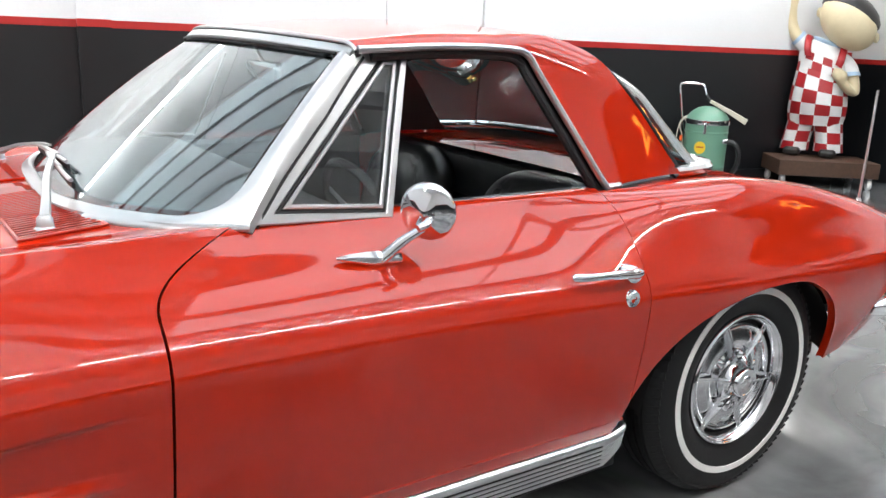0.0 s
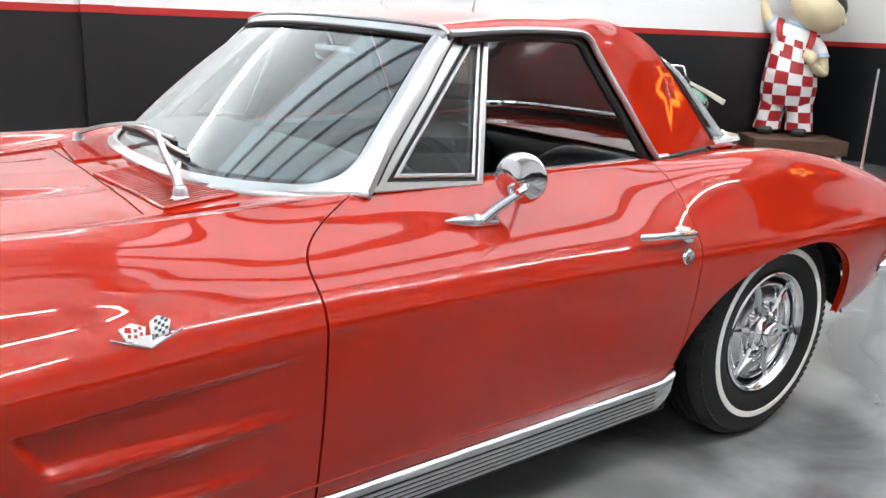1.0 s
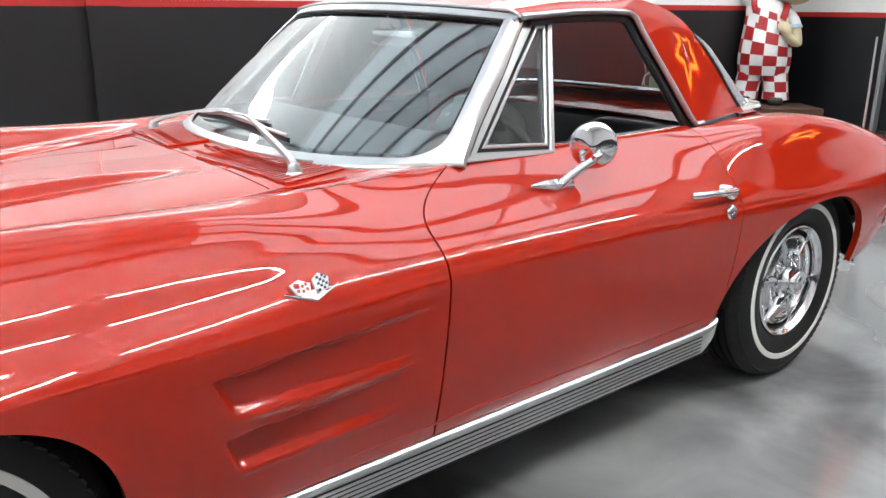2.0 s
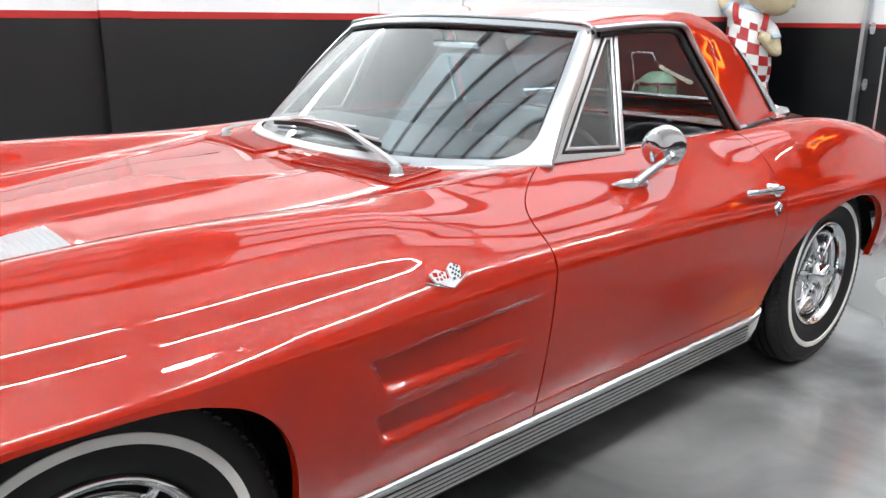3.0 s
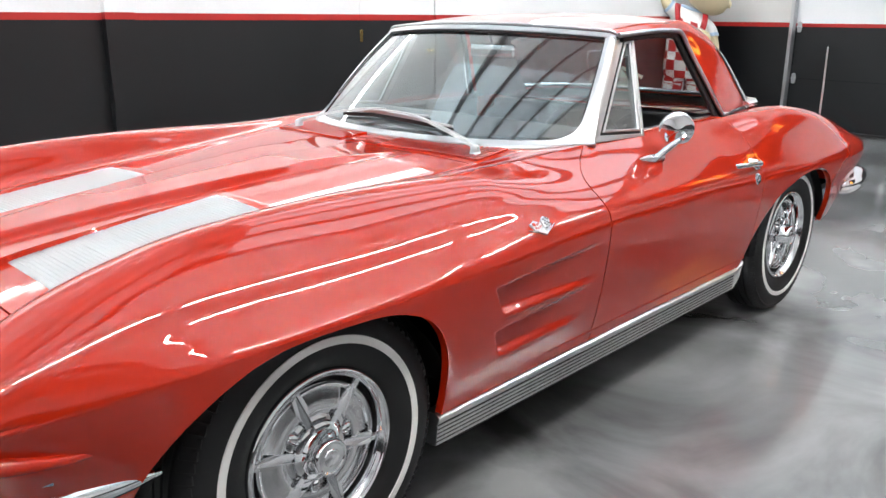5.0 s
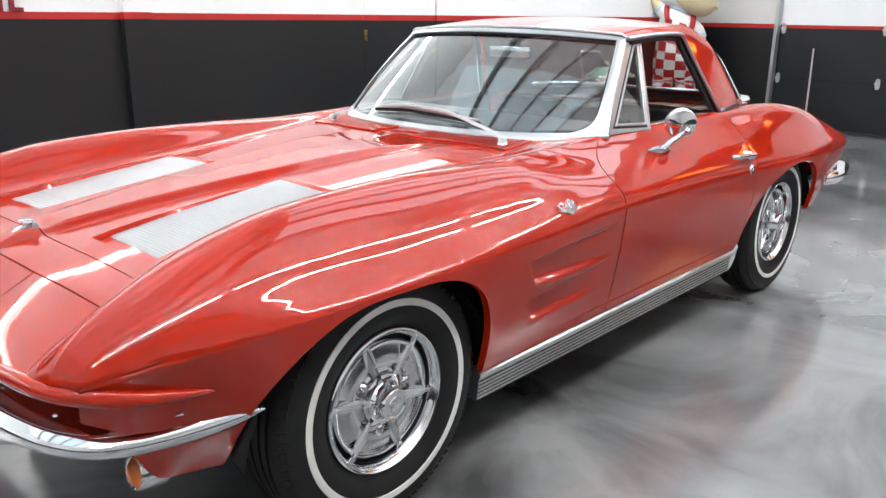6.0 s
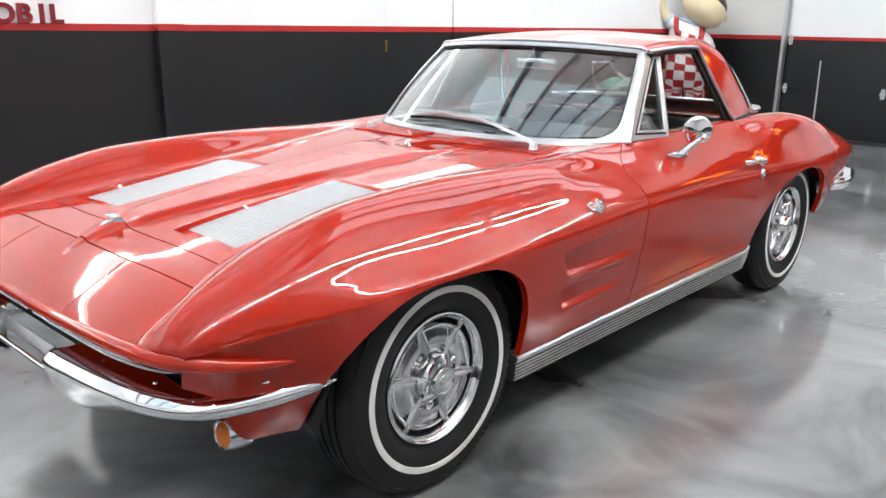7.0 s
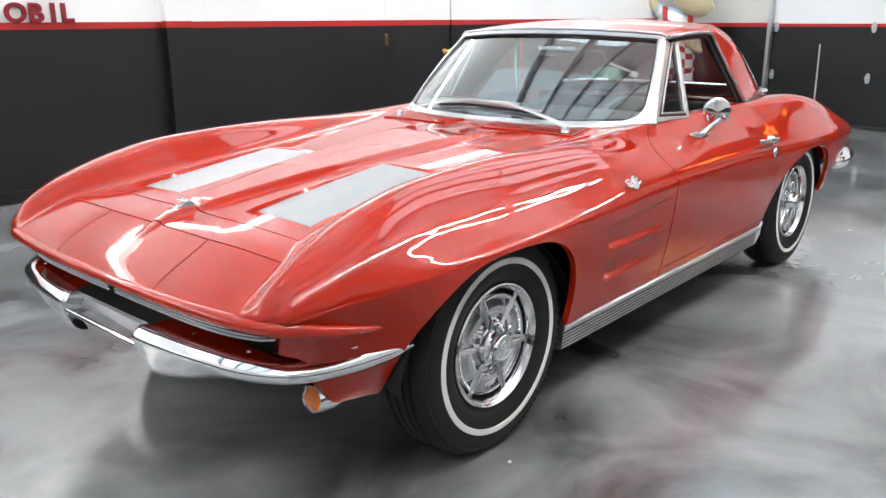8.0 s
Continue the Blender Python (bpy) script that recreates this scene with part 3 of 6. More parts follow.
def lean_gap(P, at, amount, sign=1):
    """Leans the end column of a panel towards the windscreen post near the top."""
    n = P.shape[1]
    v = np.clip((np.arange(n) - (n - 21)) / 20.0, 0, 1) ** 2.2
    w = np.exp(-(((P[:, :1, 0] - at) / 0.16) ** 2))
    Q = P.copy()
    dx = amount * v[None, :] * w
    Q[..., 0] += dx
    slope = np.gradient(P, axis=0) / (np.gradient(P[..., :1], axis=0) + 1e-9)
    Q[..., 1:] += slope[..., 1:] * dx[..., None]
    return Q


def returned(P, first=False, last=False, depth=0.018):
    """Adds an inward return along an open end of a panel, as at a door gap."""
    cols = [P]
    if first:
        e = P[:1].copy()
        e[..., 1] -= depth
        e[..., 2] -= depth * 0.4
        cols.insert(0, e)
    if last:
        e = P[-1:].copy()
        e[..., 1] -= depth
        e[..., 2] -= depth * 0.4
        cols.append(e)
    return np.concatenate(cols)


GAP_F, GAP_R = -0.262, 0.796
FRONT_ST = np.concatenate([spread(-2.015, -1.673, 34)[:-1], spread(-1.673, -0.902, 80, True)[:-1], spread(-0.902, GAP_F - 0.0025, 110)])
DOOR_ST = spread(GAP_F + 0.0025, GAP_R - 0.0011, 64)
REAR_ST = np.concatenate([spread(GAP_R + 0.0011, 1.613, 80, True)[:-1], spread(1.613, 2.42, 44)])


def hood_relief(P):
    """The raised wedge down the middle of the bonnet and the two recesses."""
    x, y = P[..., 0], np.abs(P[..., 1])
    on = ease((x + 1.76) / 0.10) * (1 - ease((x + 0.80) / 0.34))
    w = 0.035 + 0.125 * np.clip(x + 1.75, 0, 2)
    P[..., 2] += 0.020 * on * (1 - ease((y - w) / 0.035))
    # the pointed drop ahead of it on the nose
    u = np.clip((x + 1.90) / 0.16, 0, 1)
    P[..., 2] += 0.020 * ease(u) * (1 - ease((x + 1.76) / 0.06)) * (1 - ease((y - 0.030 * u) / 0.018))
    return P


def top_section(s, lines=("peak", "edge", "inner", "mid"), n=(16, 44, 40)):
    pts = []
    for name in ("peak", "edge", "inner", "mid"):
        st, en, Y, Z = {"peak": (-1.985, 2.47, PEAK_Y, PEAK_Z), "edge": (-2.0, 2.48, EDGE_Y, EDGE_Z), "inner": (-2.015, 2.49, INNER_Y, INNER_Z), "mid": (-2.015, 2.49, None, MID_Z)}[name]
        x = float(along(s, st, en))
        pts.append(np.array((x, float(flow(Y, x)) if Y else 0.0, float(flow(Z, x)))))
    pk, ed, inn, mid = pts
    d = pk[1] - ed[1]
    a = bezier(pk, pk + (0, -d * 0.45, 0.0), ed + (0, d * 0.42, (inn[2] - ed[2]) * -0.25), ed, np.linspace(0, 1, n[0] + 1))
    b = bezier(ed, ed + (inn - ed) * 0.33 + (0, 0, 0.003), ed + (inn - ed) * 0.66 + (0, 0, 0.004), inn, np.linspace(0, 1, n[1] + 1))
    c = bezier(inn, inn + (mid - inn) * 0.33, inn + (mid - inn) * 0.66, mid, 1 - (1 - np.linspace(0, 1, n[2] + 1)) ** 1.5)
    return a, b, c


def top_grids(stations):
    secs = [top_section(float(s)) for s in stations]
    return tuple(hood_relief(np.array([q[i] for q in secs])) for i in range(3))


def both(src):
    return join(src, mirrored(src))


def trimmed(P, left=True, right=True, gap=0.002):
    """Draws the side rims of a panel in by half a shut line."""
    P = P.copy()
    for on, a, b in ((left, 0, 1), (right, -1, -2)):
        if on:
            d = P[:, b] - P[:, a]
            P[:, a] += d / (np.linalg.norm(d, axis=-1)[:, None] + 1e-9) * gap
    return P


def sink(P, first=False, last=False, left=False, right=False, gap=0.002, depth=0.012):
    """Turns the rims of a top panel down, as at a shut line."""
    P = P.copy()
    if first:
        e = P[:1].copy(); e[..., 2] -= depth
        P = np.concatenate([e, P])
    if last:
        e = P[-1:].copy(); e[..., 2] -= depth
        P = np.concatenate([P, e])
    if left:
        e = P[:, :1].copy(); e[..., 2] -= depth
        P = np.concatenate([e, P], 1)
    if right:
        e = P[:, -1:].copy(); e[..., 2] -= depth
        P = np.concatenate([P, e], 1)
    return P


car = thing("sports_car", "red classic sports car with a removable hardtop and whitewall tyres", "car")


def build_body():
    f = side_grid(FRONT_ST)
    f = lean_gap(f, GAP_F, 0.17)
    front = grid(returned(f, last=True))
    # tops of the front fenders, nose, cowl
    split_h, split_n, cowl = -1.722, -1.83, -0.462
    nose_st = spread(-2.015, split_n - 0.002, 16)
    mid_st = spread(split_n + 0.002, split_h - 0.002, 9)
    hood_st = np.concatenate([spread(split_h + 0.002, -1.662, 6), spread(-1.658, -1.087, 44), spread(-1.083, cowl - 0.002, 40)])
    cowl_st = spread(cowl + 0.002, -0.02, 30)
    all_st = FRONT_ST
    A, _, _ = top_grids(np.concatenate([all_st[all_st < -0.30], spread(-0.30, -0.02, 20)]))
    fender_top = grid(sink(A, right=False))
    An, Bn, Cn = top_grids(nose_st)
    Am, Bm, Cm = top_grids(mid_st)
    Ah, Bh, Ch = top_grids(hood_st)
    Ac, Bc, Cc = top_grids(cowl_st)
    pieces = [front, fender_top, grid(sink(trimmed(Cn, right=False), left=True)), grid(sink(np.concatenate([Bm, Cm[:, 1:]], 1), first=True, last=True)), grid(sink(np.concatenate([Bc, Cc[:, 1:]], 1), first=True))]
    # fascia: the side wraps round under the nose edge
    edge = np.concatenate([f[0, 3 + LOWN:], A[0, 1:], Bn[0, 1:], Cn[0, 1:]])
    run = np.concatenate([[0], np.cumsum(np.linalg.norm(np.diff(edge[:, :2], axis=0), axis=1))])
    run /= run[-1]
    low = smooth_line([f[0, 3], (-1.905, 0.615, 0.515), (-1.925, 0.45, 0.524), (-1.940, 0.22, 0.528), (-1.942, 0.0, 0.528)], 20)
    lrun = np.concatenate([[0], np.cumsum(np.linalg.norm(np.diff(low, axis=0), axis=1))])
    lrun /= lrun[-1]
    bot = np.stack([np.interp(run, lrun, low[:, c]) for c in range(3)], 1)
    lip = []
    for e, b, r0 in zip(edge, bot, run):
        w = float(ease(np.array(r0 / 0.22)))
        line = e + (b - e) * np.linspace(0, 1, 9)[:, None]
        lip.append(line * (1 - w) + w * bezier(e, e + (-0.002, 0.0, -0.012), b + (0.012, -0.006 * (e[1] > 0.05), 0.024), b, np.linspace(0, 1, 9)))
    lip = np.array(lip).transpose(1, 0, 2)
    own = f[0, 3:4 + LOWN][::-1]
    lip[:, 0] = np.stack([np.interp(np.linspace(0, 1, 9), np.linspace(0, 1, len(own)), own[:, c]) for c in range(3)], 1)
    pieces.append(grid(np.concatenate([lip, lip[-1:] + (0.09, -0.0, -0.004)]), flip=True))
    r = side_grid(REAR_ST)
    rear = grid(returned(r, first=True))
    deck_st = np.concatenate([spread(0.93, 1.0, 4)[:-1], REAR_ST[REAR_ST >= 1.0]])
    Ar, Br, Cr = top_grids(deck_st)
    pieces += [rear, grid(np.concatenate([Ar, Br[:, 1:], Cr[:, 1:]], 1))]
    # tail panel
    tail = np.concatenate([r[-1, 3 + LOWN:], Ar[-1, 1:], Br[-1, 1:], Cr[-1, 1:]])
    down = tail.copy(); down[:, 2] -= 0.22 * ease((np.abs(tail[:, 1]) < 0.66) * 1.0); down[:, 0] -= 0.08
    pieces.append(grid(np.array([tail, tail + (0.006, 0, -0.02), down]), flip=True))
    src = both(join(*pieces))
    bm = weld(src)
    # round off the fender tips and the corners of the nose
    tips = [v for v in bm.verts if v.co.x < -1.89 and abs(v.co.y) > 0.605 and v.co.z > 0.555 and not v.is_boundary]
    for _ in range(4):
        bmesh.ops.smooth_vert(bm, verts=tips, factor=0.5, use_axis_x=True, use_axis_y=True, use_axis_z=True)
    part("body", bm, RED, car, "glossy red fibreglass body", angle=38)
    # bonnet
    hood = both(grid(sink(trimmed(np.concatenate([recess(Bh), Ch[:, 1:]], 1), right=False), first=True, last=True, left=True)))
    part("hood", weld(hood), RED, car, "red bonnet with a raised middle ridge", angle=28)
    # pop-up headlight covers
    for sgn in (1, -1):
        g = grid(sink(trimmed(Bn), last=True, left=True, right=True))
        part("headlight_cover", weld(g if sgn > 0 else mirrored(g)), RED, car, "closed red flip-up headlight cover", angle=28)
    doors(side_grid(DOOR_ST))
    return Bh


def recess(B):
    """Sinks the field that holds a ribbed silver insert."""
    x = B[..., 0]
    n = B.shape[1]
    v = np.arange(n)[None, :] / (n - 1)
    inside = (x > -1.660) & (x < -1.085) & (v > 0.10) & (v < 0.97)
    B = B.copy()
    B[..., 2] -= (0.002 + 0.013 * np.clip((-1.085 - x) / 0.575, 0, 1)) * inside
    return B


def doors(P):
    P = lean_gap(P, GAP_F, 0.17)
    top = P[:, -1:].copy()
    cap = np.concatenate([top + (0, -0.012, 0.004), top + (0, -0.035, 0.003)], 1)
    trim = np.concatenate([top + (0, -0.036, 0.001), top + (0, -0.055, 0.003), top + (0, -0.075, -0.012), top + (0, -0.075, -0.05), top + (0, -0.07, -0.052), top + (0, -0.085, -0.30), top + (0, -0.06, -0.55)], 1)
    tg = grid(trim)
    g = grid(returned(np.concatenate([P, cap], 1), True, True))
    for sgn in (-1, 1):
        d = part("door", weld(g if sgn > 0 else mirrored(g)), RED, car, "closed red door", angle=28)
        part("door_panel", tg if sgn > 0 else mirrored(tg), VINYL, d, "black inner door panel", angle=40)
        side = Matrix.Diagonal((1, sgn, 1, 1))
        handle = [
            tube(smooth_line([(0.565, 0.835, 0.722), (0.60, 0.848, 0.722), (0.66, 0.853, 0.720), (0.73, 0.850, 0.714), (0.765, 0.84, 0.710)], 6), 0.011, 10, (0, 0, 1), [0.5] + [0.85] * 6 + [0.8] * 6 + [1.0] * 6 + [1.15] * 5 + [0.9]),
            moved(lathe([(0.0, 0.012), (0.02, 0.010), (0.026, 0.0), (0.026, -0.03)], 20), pose(0.745, 0.835, 0.706) @ Matrix.Diagonal((1.1, 1, 0.8, 1))),
        ]
        part("door_handle", moved(join(*handle), side), CHROME, d, "chrome door handle with thumb button", angle=50)
        lock = lathe([(0.0, 0.004), (0.007, 0.004), (0.008, 0.008), (0.017, 0.009), (0.021, 0.004), (0.022, -0.01)], 24)
        part("lock", moved(moved(lock, pose(0.738, 0.846, 0.655)), side), CHROME, d, "round chrome key lock")


HOOD_FIELD = build_body()


# ---- the car: top and glass ----
def windscreen_point(u, v, out=0.0):
    """u from -1 to 1 across, v from 0 at the base to 1 at the header."""
    b = np.array((-0.325 + 0.257 * abs(u) ** 3.4, 0.632 * u, 0.848 + 0.008 * abs(u)))
    t = np.array((0.095 + 0.105 * u * u, 0.525 * u, 1.187 - 0.022 * u * u))
    p = b + (t - b) * v
    bow = 0.022 * 4 * v * (1 - v) * 0.6
    n = np.array((-0.74, 0.22 * u, 0.64))
    return p + n * (bow + out)


def post_edge(v, s):
    """The rear edge of a windshield post."""
    p = windscreen_point(1.030 * s, v, 0.0)
    return p + np.array((float(np.interp(v, (0.0, 0.23, 0.39, 0.6, 1.0), (-0.010, -0.002, 0.008, 0.019, 0.015))), 0, -0.006))


def pane(P, thick=0.004):
    """A sheet of points given a back face and rims."""
    nrm = np.cross(np.gradient(P, axis=0), np.gradient(P, axis=1))
    nrm /= np.linalg.norm(nrm, axis=-1)[..., None] + 1e-12
    Q = P + nrm * thick
    a, b = grid(P), grid(Q, flip=True)
    v, f = join(a, b)
    nu, nv = P.shape[:2]
    n = nu * nv
    ring = [i * nv for i in range(nu)] + [(nu - 1) * nv + j for j in range(1, nv)] + [i * nv + nv - 1 for i in range(nu - 2, -1, -1)] + [j for j in range(nv - 2, 0, -1)]
    for i, k in enumerate(ring):
        m = ring[(i + 1) % len(ring)]
        f.append((m, k, k + n, m + n))
    bm = weld((v, f), 1e-7)
    bmesh.ops.recalc_face_normals(bm, faces=bm.faces)
    return bm


def no_shadow(ob):
    ob.visible_shadow = False
    return ob


def flat_bar(line, w, h, up):
    """A bar with rounded long edges."""
    a, b, r = w / 2, h / 2, min(w, h) * 0.3
    prof = [(-a + r, -b), (a - r, -b), (a, -b + r), (a, b - r), (a - r, b), (-a + r, b), (-a, b - r), (-a, -b + r)]
    return sweep(line, prof, up)


def build_windscreen():
    P = np.array([[windscreen_point(u, v) for v in np.linspace(-0.045, 0.985, 14)] for u in np.linspace(-0.985, 0.985, 33)])
    ws = part("windshield", pane(P), SCREEN, car, "curved clear windshield glass", angle=60)
    no_shadow(ws)
    for s in (-1, 1):
        seal = np.array([windscreen_point(s * (0.966 + 0.010 * min(1, v / 0.5)), v, 0.006) for v in np.linspace(0.18, 0.97, 12)])
        part("seal", flat_bar(seal, 0.004, 0.004, np.array((-0.74, 0.22 * s, 0.64))), SEAL, ws)
    line = np.array([windscreen_point(u, 0.985, 0.006) for u in np.linspace(-1.03, 1.03, 31)])
    part("header", flat_bar(line, 0.026, 0.013, (-0.7, 0, 0.7)), SATIN, ws, "satin silver windshield header")
    line = np.array([windscreen_point(u, -0.02, 0.004) for u in np.linspace(-1.02, 1.02, 41)])
    part("lower_trim", flat_bar(line, 0.028, 0.012, (-0.65, 0, 0.75)), SATIN, ws, "bright trim along the windshield base")
    # posts that widen into broad silver corners with a rounded inner edge
    inner = smooth_line([(0.974, 1.02, 0), (0.981, 0.72, 0), (0.980, 0.44, 0), (0.974, 0.22, 0), (0.967, 0.13, 0), (0.945, 0.055, 0), (0.89, 0.008, 0), (0.78, -0.016, 0), (0.62, -0.028, 0)], 6)
    ridge = smooth_line([(1.012, 1.03, 0), (1.014, 0.72, 0), (1.014, 0.44, 0), (1.012, 0.22, 0), (1.012, 0.10, 0), (1.006, -0.035, 0), (0.94, -0.055, 0), (0.80, -0.060, 0), (0.62, -0.062, 0)], 6)
    for s in (-1, 1):
        rows = [[windscreen_point(u * s, v, o) for u, v, _ in path] for path, o in ((inner, 0.000), (inner, 0.008), (ridge, 0.012))]
        rows.insert(2, [0.5 * (p + q) + np.array((-0.74, 0.22 * s, 0.64)) * 0.003 for p, q in zip(rows[1], rows[2])])
        back = [post_edge(v, s) if u > 1.0 else windscreen_point(u * s, v - 0.004, -0.004) for u, v, _ in ridge]
        rows.append([0.45 * p + 0.55 * q + np.array((-0.004, 0.004 * s, 0.002)) for p, q in zip(rows[-1], back)])
        rows.append(back)
        rows.append([p + np.array((0.0, -0.012 * s, -0.004)) for p in back])
        part("windshield_post", grid(np.array(rows), flip=s > 0), SATIN, ws, "satin silver windshield post and corner", angle=40)
    line = np.array([windscreen_point(u, 0.955, 0.008) for u in np.linspace(-0.97, 0.97, 31)])
    part("seal", flat_bar(line, 0.008, 0.006, (-0.65, 0, 0.75)), SEAL, ws)


def vent_point(x, z, out, s):
    """A point of the quarter window's plane."""
    y = 0.634 + (0.0251 * (x - 0.01) - 0.3733 * (z - 0.868)) / 0.9274
    return (x - 0.0251 * out, s * (y + 0.9274 * out), z + 0.3733 * out)


def inset(poly, d):
    """Draws the sides of a convex outline in."""
    p = np.array(poly, float)
    mid = p.mean(0)
    lines = []
    for a, b in zip(p, np.roll(p, -1, 0)):
        n = np.array((-(b - a)[1], (b - a)[0])) / np.linalg.norm(b - a)
        if np.dot(mid - a, n) < 0:
            n = -n
        lines.append((n, np.dot(n, a) + d))
    return [tuple(np.linalg.solve(np.array((l0[0], l1[0])), np.array((l0[1], l1[1])))) for l0, l1 in zip([lines[-1]] + lines[:-1], lines)]


def window_ring(outer, inner, low, high, s):
    rows = [[vent_point(x, z, o, s) for x, z in path] for path, o in ((outer, low), (outer, high - 0.002), (inset(outer, 0.002), high), (inset(inner, -0.002), high), (inner, high - 0.002), (inner, low))]
    return grid(np.array(rows), close_v=True, flip=s > 0)


def build_vent_windows():
    frame = [(-0.080, 0.849), (0.234, 0.843), (0.334, 1.168), (0.243, 1.170)]
    hole = [(-0.010, 0.867), (0.221, 0.853), (0.314, 1.154), (0.268, 1.154)]
    bead = inset(hole, 0.008)
    for s in (-1, 1):
        pts = inset(bead, 0.005)
        q = [np.array(vent_point(x, z, 0.0, s)) for x, z in pts]
        glass = np.array([[q[0] + (q[1] - q[0]) * t + ((q[3] + (q[2] - q[3]) * t) - (q[0] + (q[1] - q[0]) * t)) * k for k in np.linspace(0, 1, 6)] for t in np.linspace(0, 1, 6)])
        vw = no_shadow(part("vent_window", pane(glass, 0.004 * s), VENT, car, "triangular quarter vent window glass"))
        part("window_frame", window_ring(frame, hole, -0.012, 0.006, s), SATIN, vw, "satin silver window frame", angle=30)
        # black ring over the frame's inside stands in for the cabin's shade
        part("frame_shade", window_ring(frame, inset(bead, 0.011), -0.0075, -0.016, -s), VINYL, vw, "black ring added to darken the frame's inner side", m=Matrix.Diagonal((1, -1, 1, 1)), angle=30)
        part("seal", window_ring(hole, bead, -0.010, 0.001, s), SEAL, vw, "black rubber seal", angle=30)
        part("inner_trim", window_ring(bead, inset(bead, 0.008), 0.0025, 0.007, s), SATIN, vw, "bright inner trim", angle=30)
        part("catch", flat_bar(np.array([vent_point(0.145, 1.02, -0.012, s), vent_point(0.158, 1.065, -0.018, s)]), 0.012, 0.008, (0, s, 0.4)), CHROME, vw, "small chrome catch")
        post = np.array([post_edge(v, s) + np.array((0.004, -0.008 * s, -0.004)) for v in np.linspace(0.0, 1.0, 12)])
        part("seal", flat_bar(post, 0.008, 0.006, np.array((-0.2, s, 0.4))), SEAL, vw)


TOP_E = [(0.205, 0.545, 1.168), (0.40, 0.556, 1.180), (0.57, 0.550, 1.180), (0.636, 0.549, 1.169), (0.668, 0.560, 1.126), (0.745, 0.600, 1.00), (0.820, 0.640, 0.878), (0.848, 0.650, 0.866), (0.93, 0.647, 0.870), (1.01, 0.641, 0.873), (1.085, 0.631, 0.874)]
TOP_S = [(0.190, 0.505, 1.186), (0.40, 0.502, 1.208), (0.58, 0.502, 1.212), (0.72, 0.501, 1.213), (0.837, 0.504, 1.188), (0.903, 0.522, 1.153), (0.941, 0.544, 1.106), (0.975, 0.556, 1.064), (1.022, 0.571, 1.003), (1.071, 0.588, 0.936), (1.127, 0.601, 0.873)]
TOP_C = [(0.100, 0, 1.206), (0.32, 0, 1.232), (0.50, 0, 1.241), (0.64, 0, 1.242), (0.77, 0, 1.236), (0.885, 0, 1.218), (0.995, 0, 1.174), (1.11, 0, 1.106), (1.21, 0, 1.022), (1.31, 0, 0.935), (1.385, 0, 0.876)]


def onto_panel(p):
    """Draws points behind the doors onto the hardtop's nearly flat side panel, rolled in under the roof."""
    x, z = p[..., 0], p[..., 2]
    roll = np.maximum(0, z - (1.166 - 0.239 * (x - 0.667)))
    y = 0.6391 - 0.087 * (x - 0.87) - 0.223 * (x - 0.87) ** 2 - 0.37 * (z - 0.87) - 5 * roll ** 2
    w = ease((x - 0.58) / 0.15)
    q = p.copy()
    q[..., 1] = p[..., 1] * (1 - w) + y * w
    return q


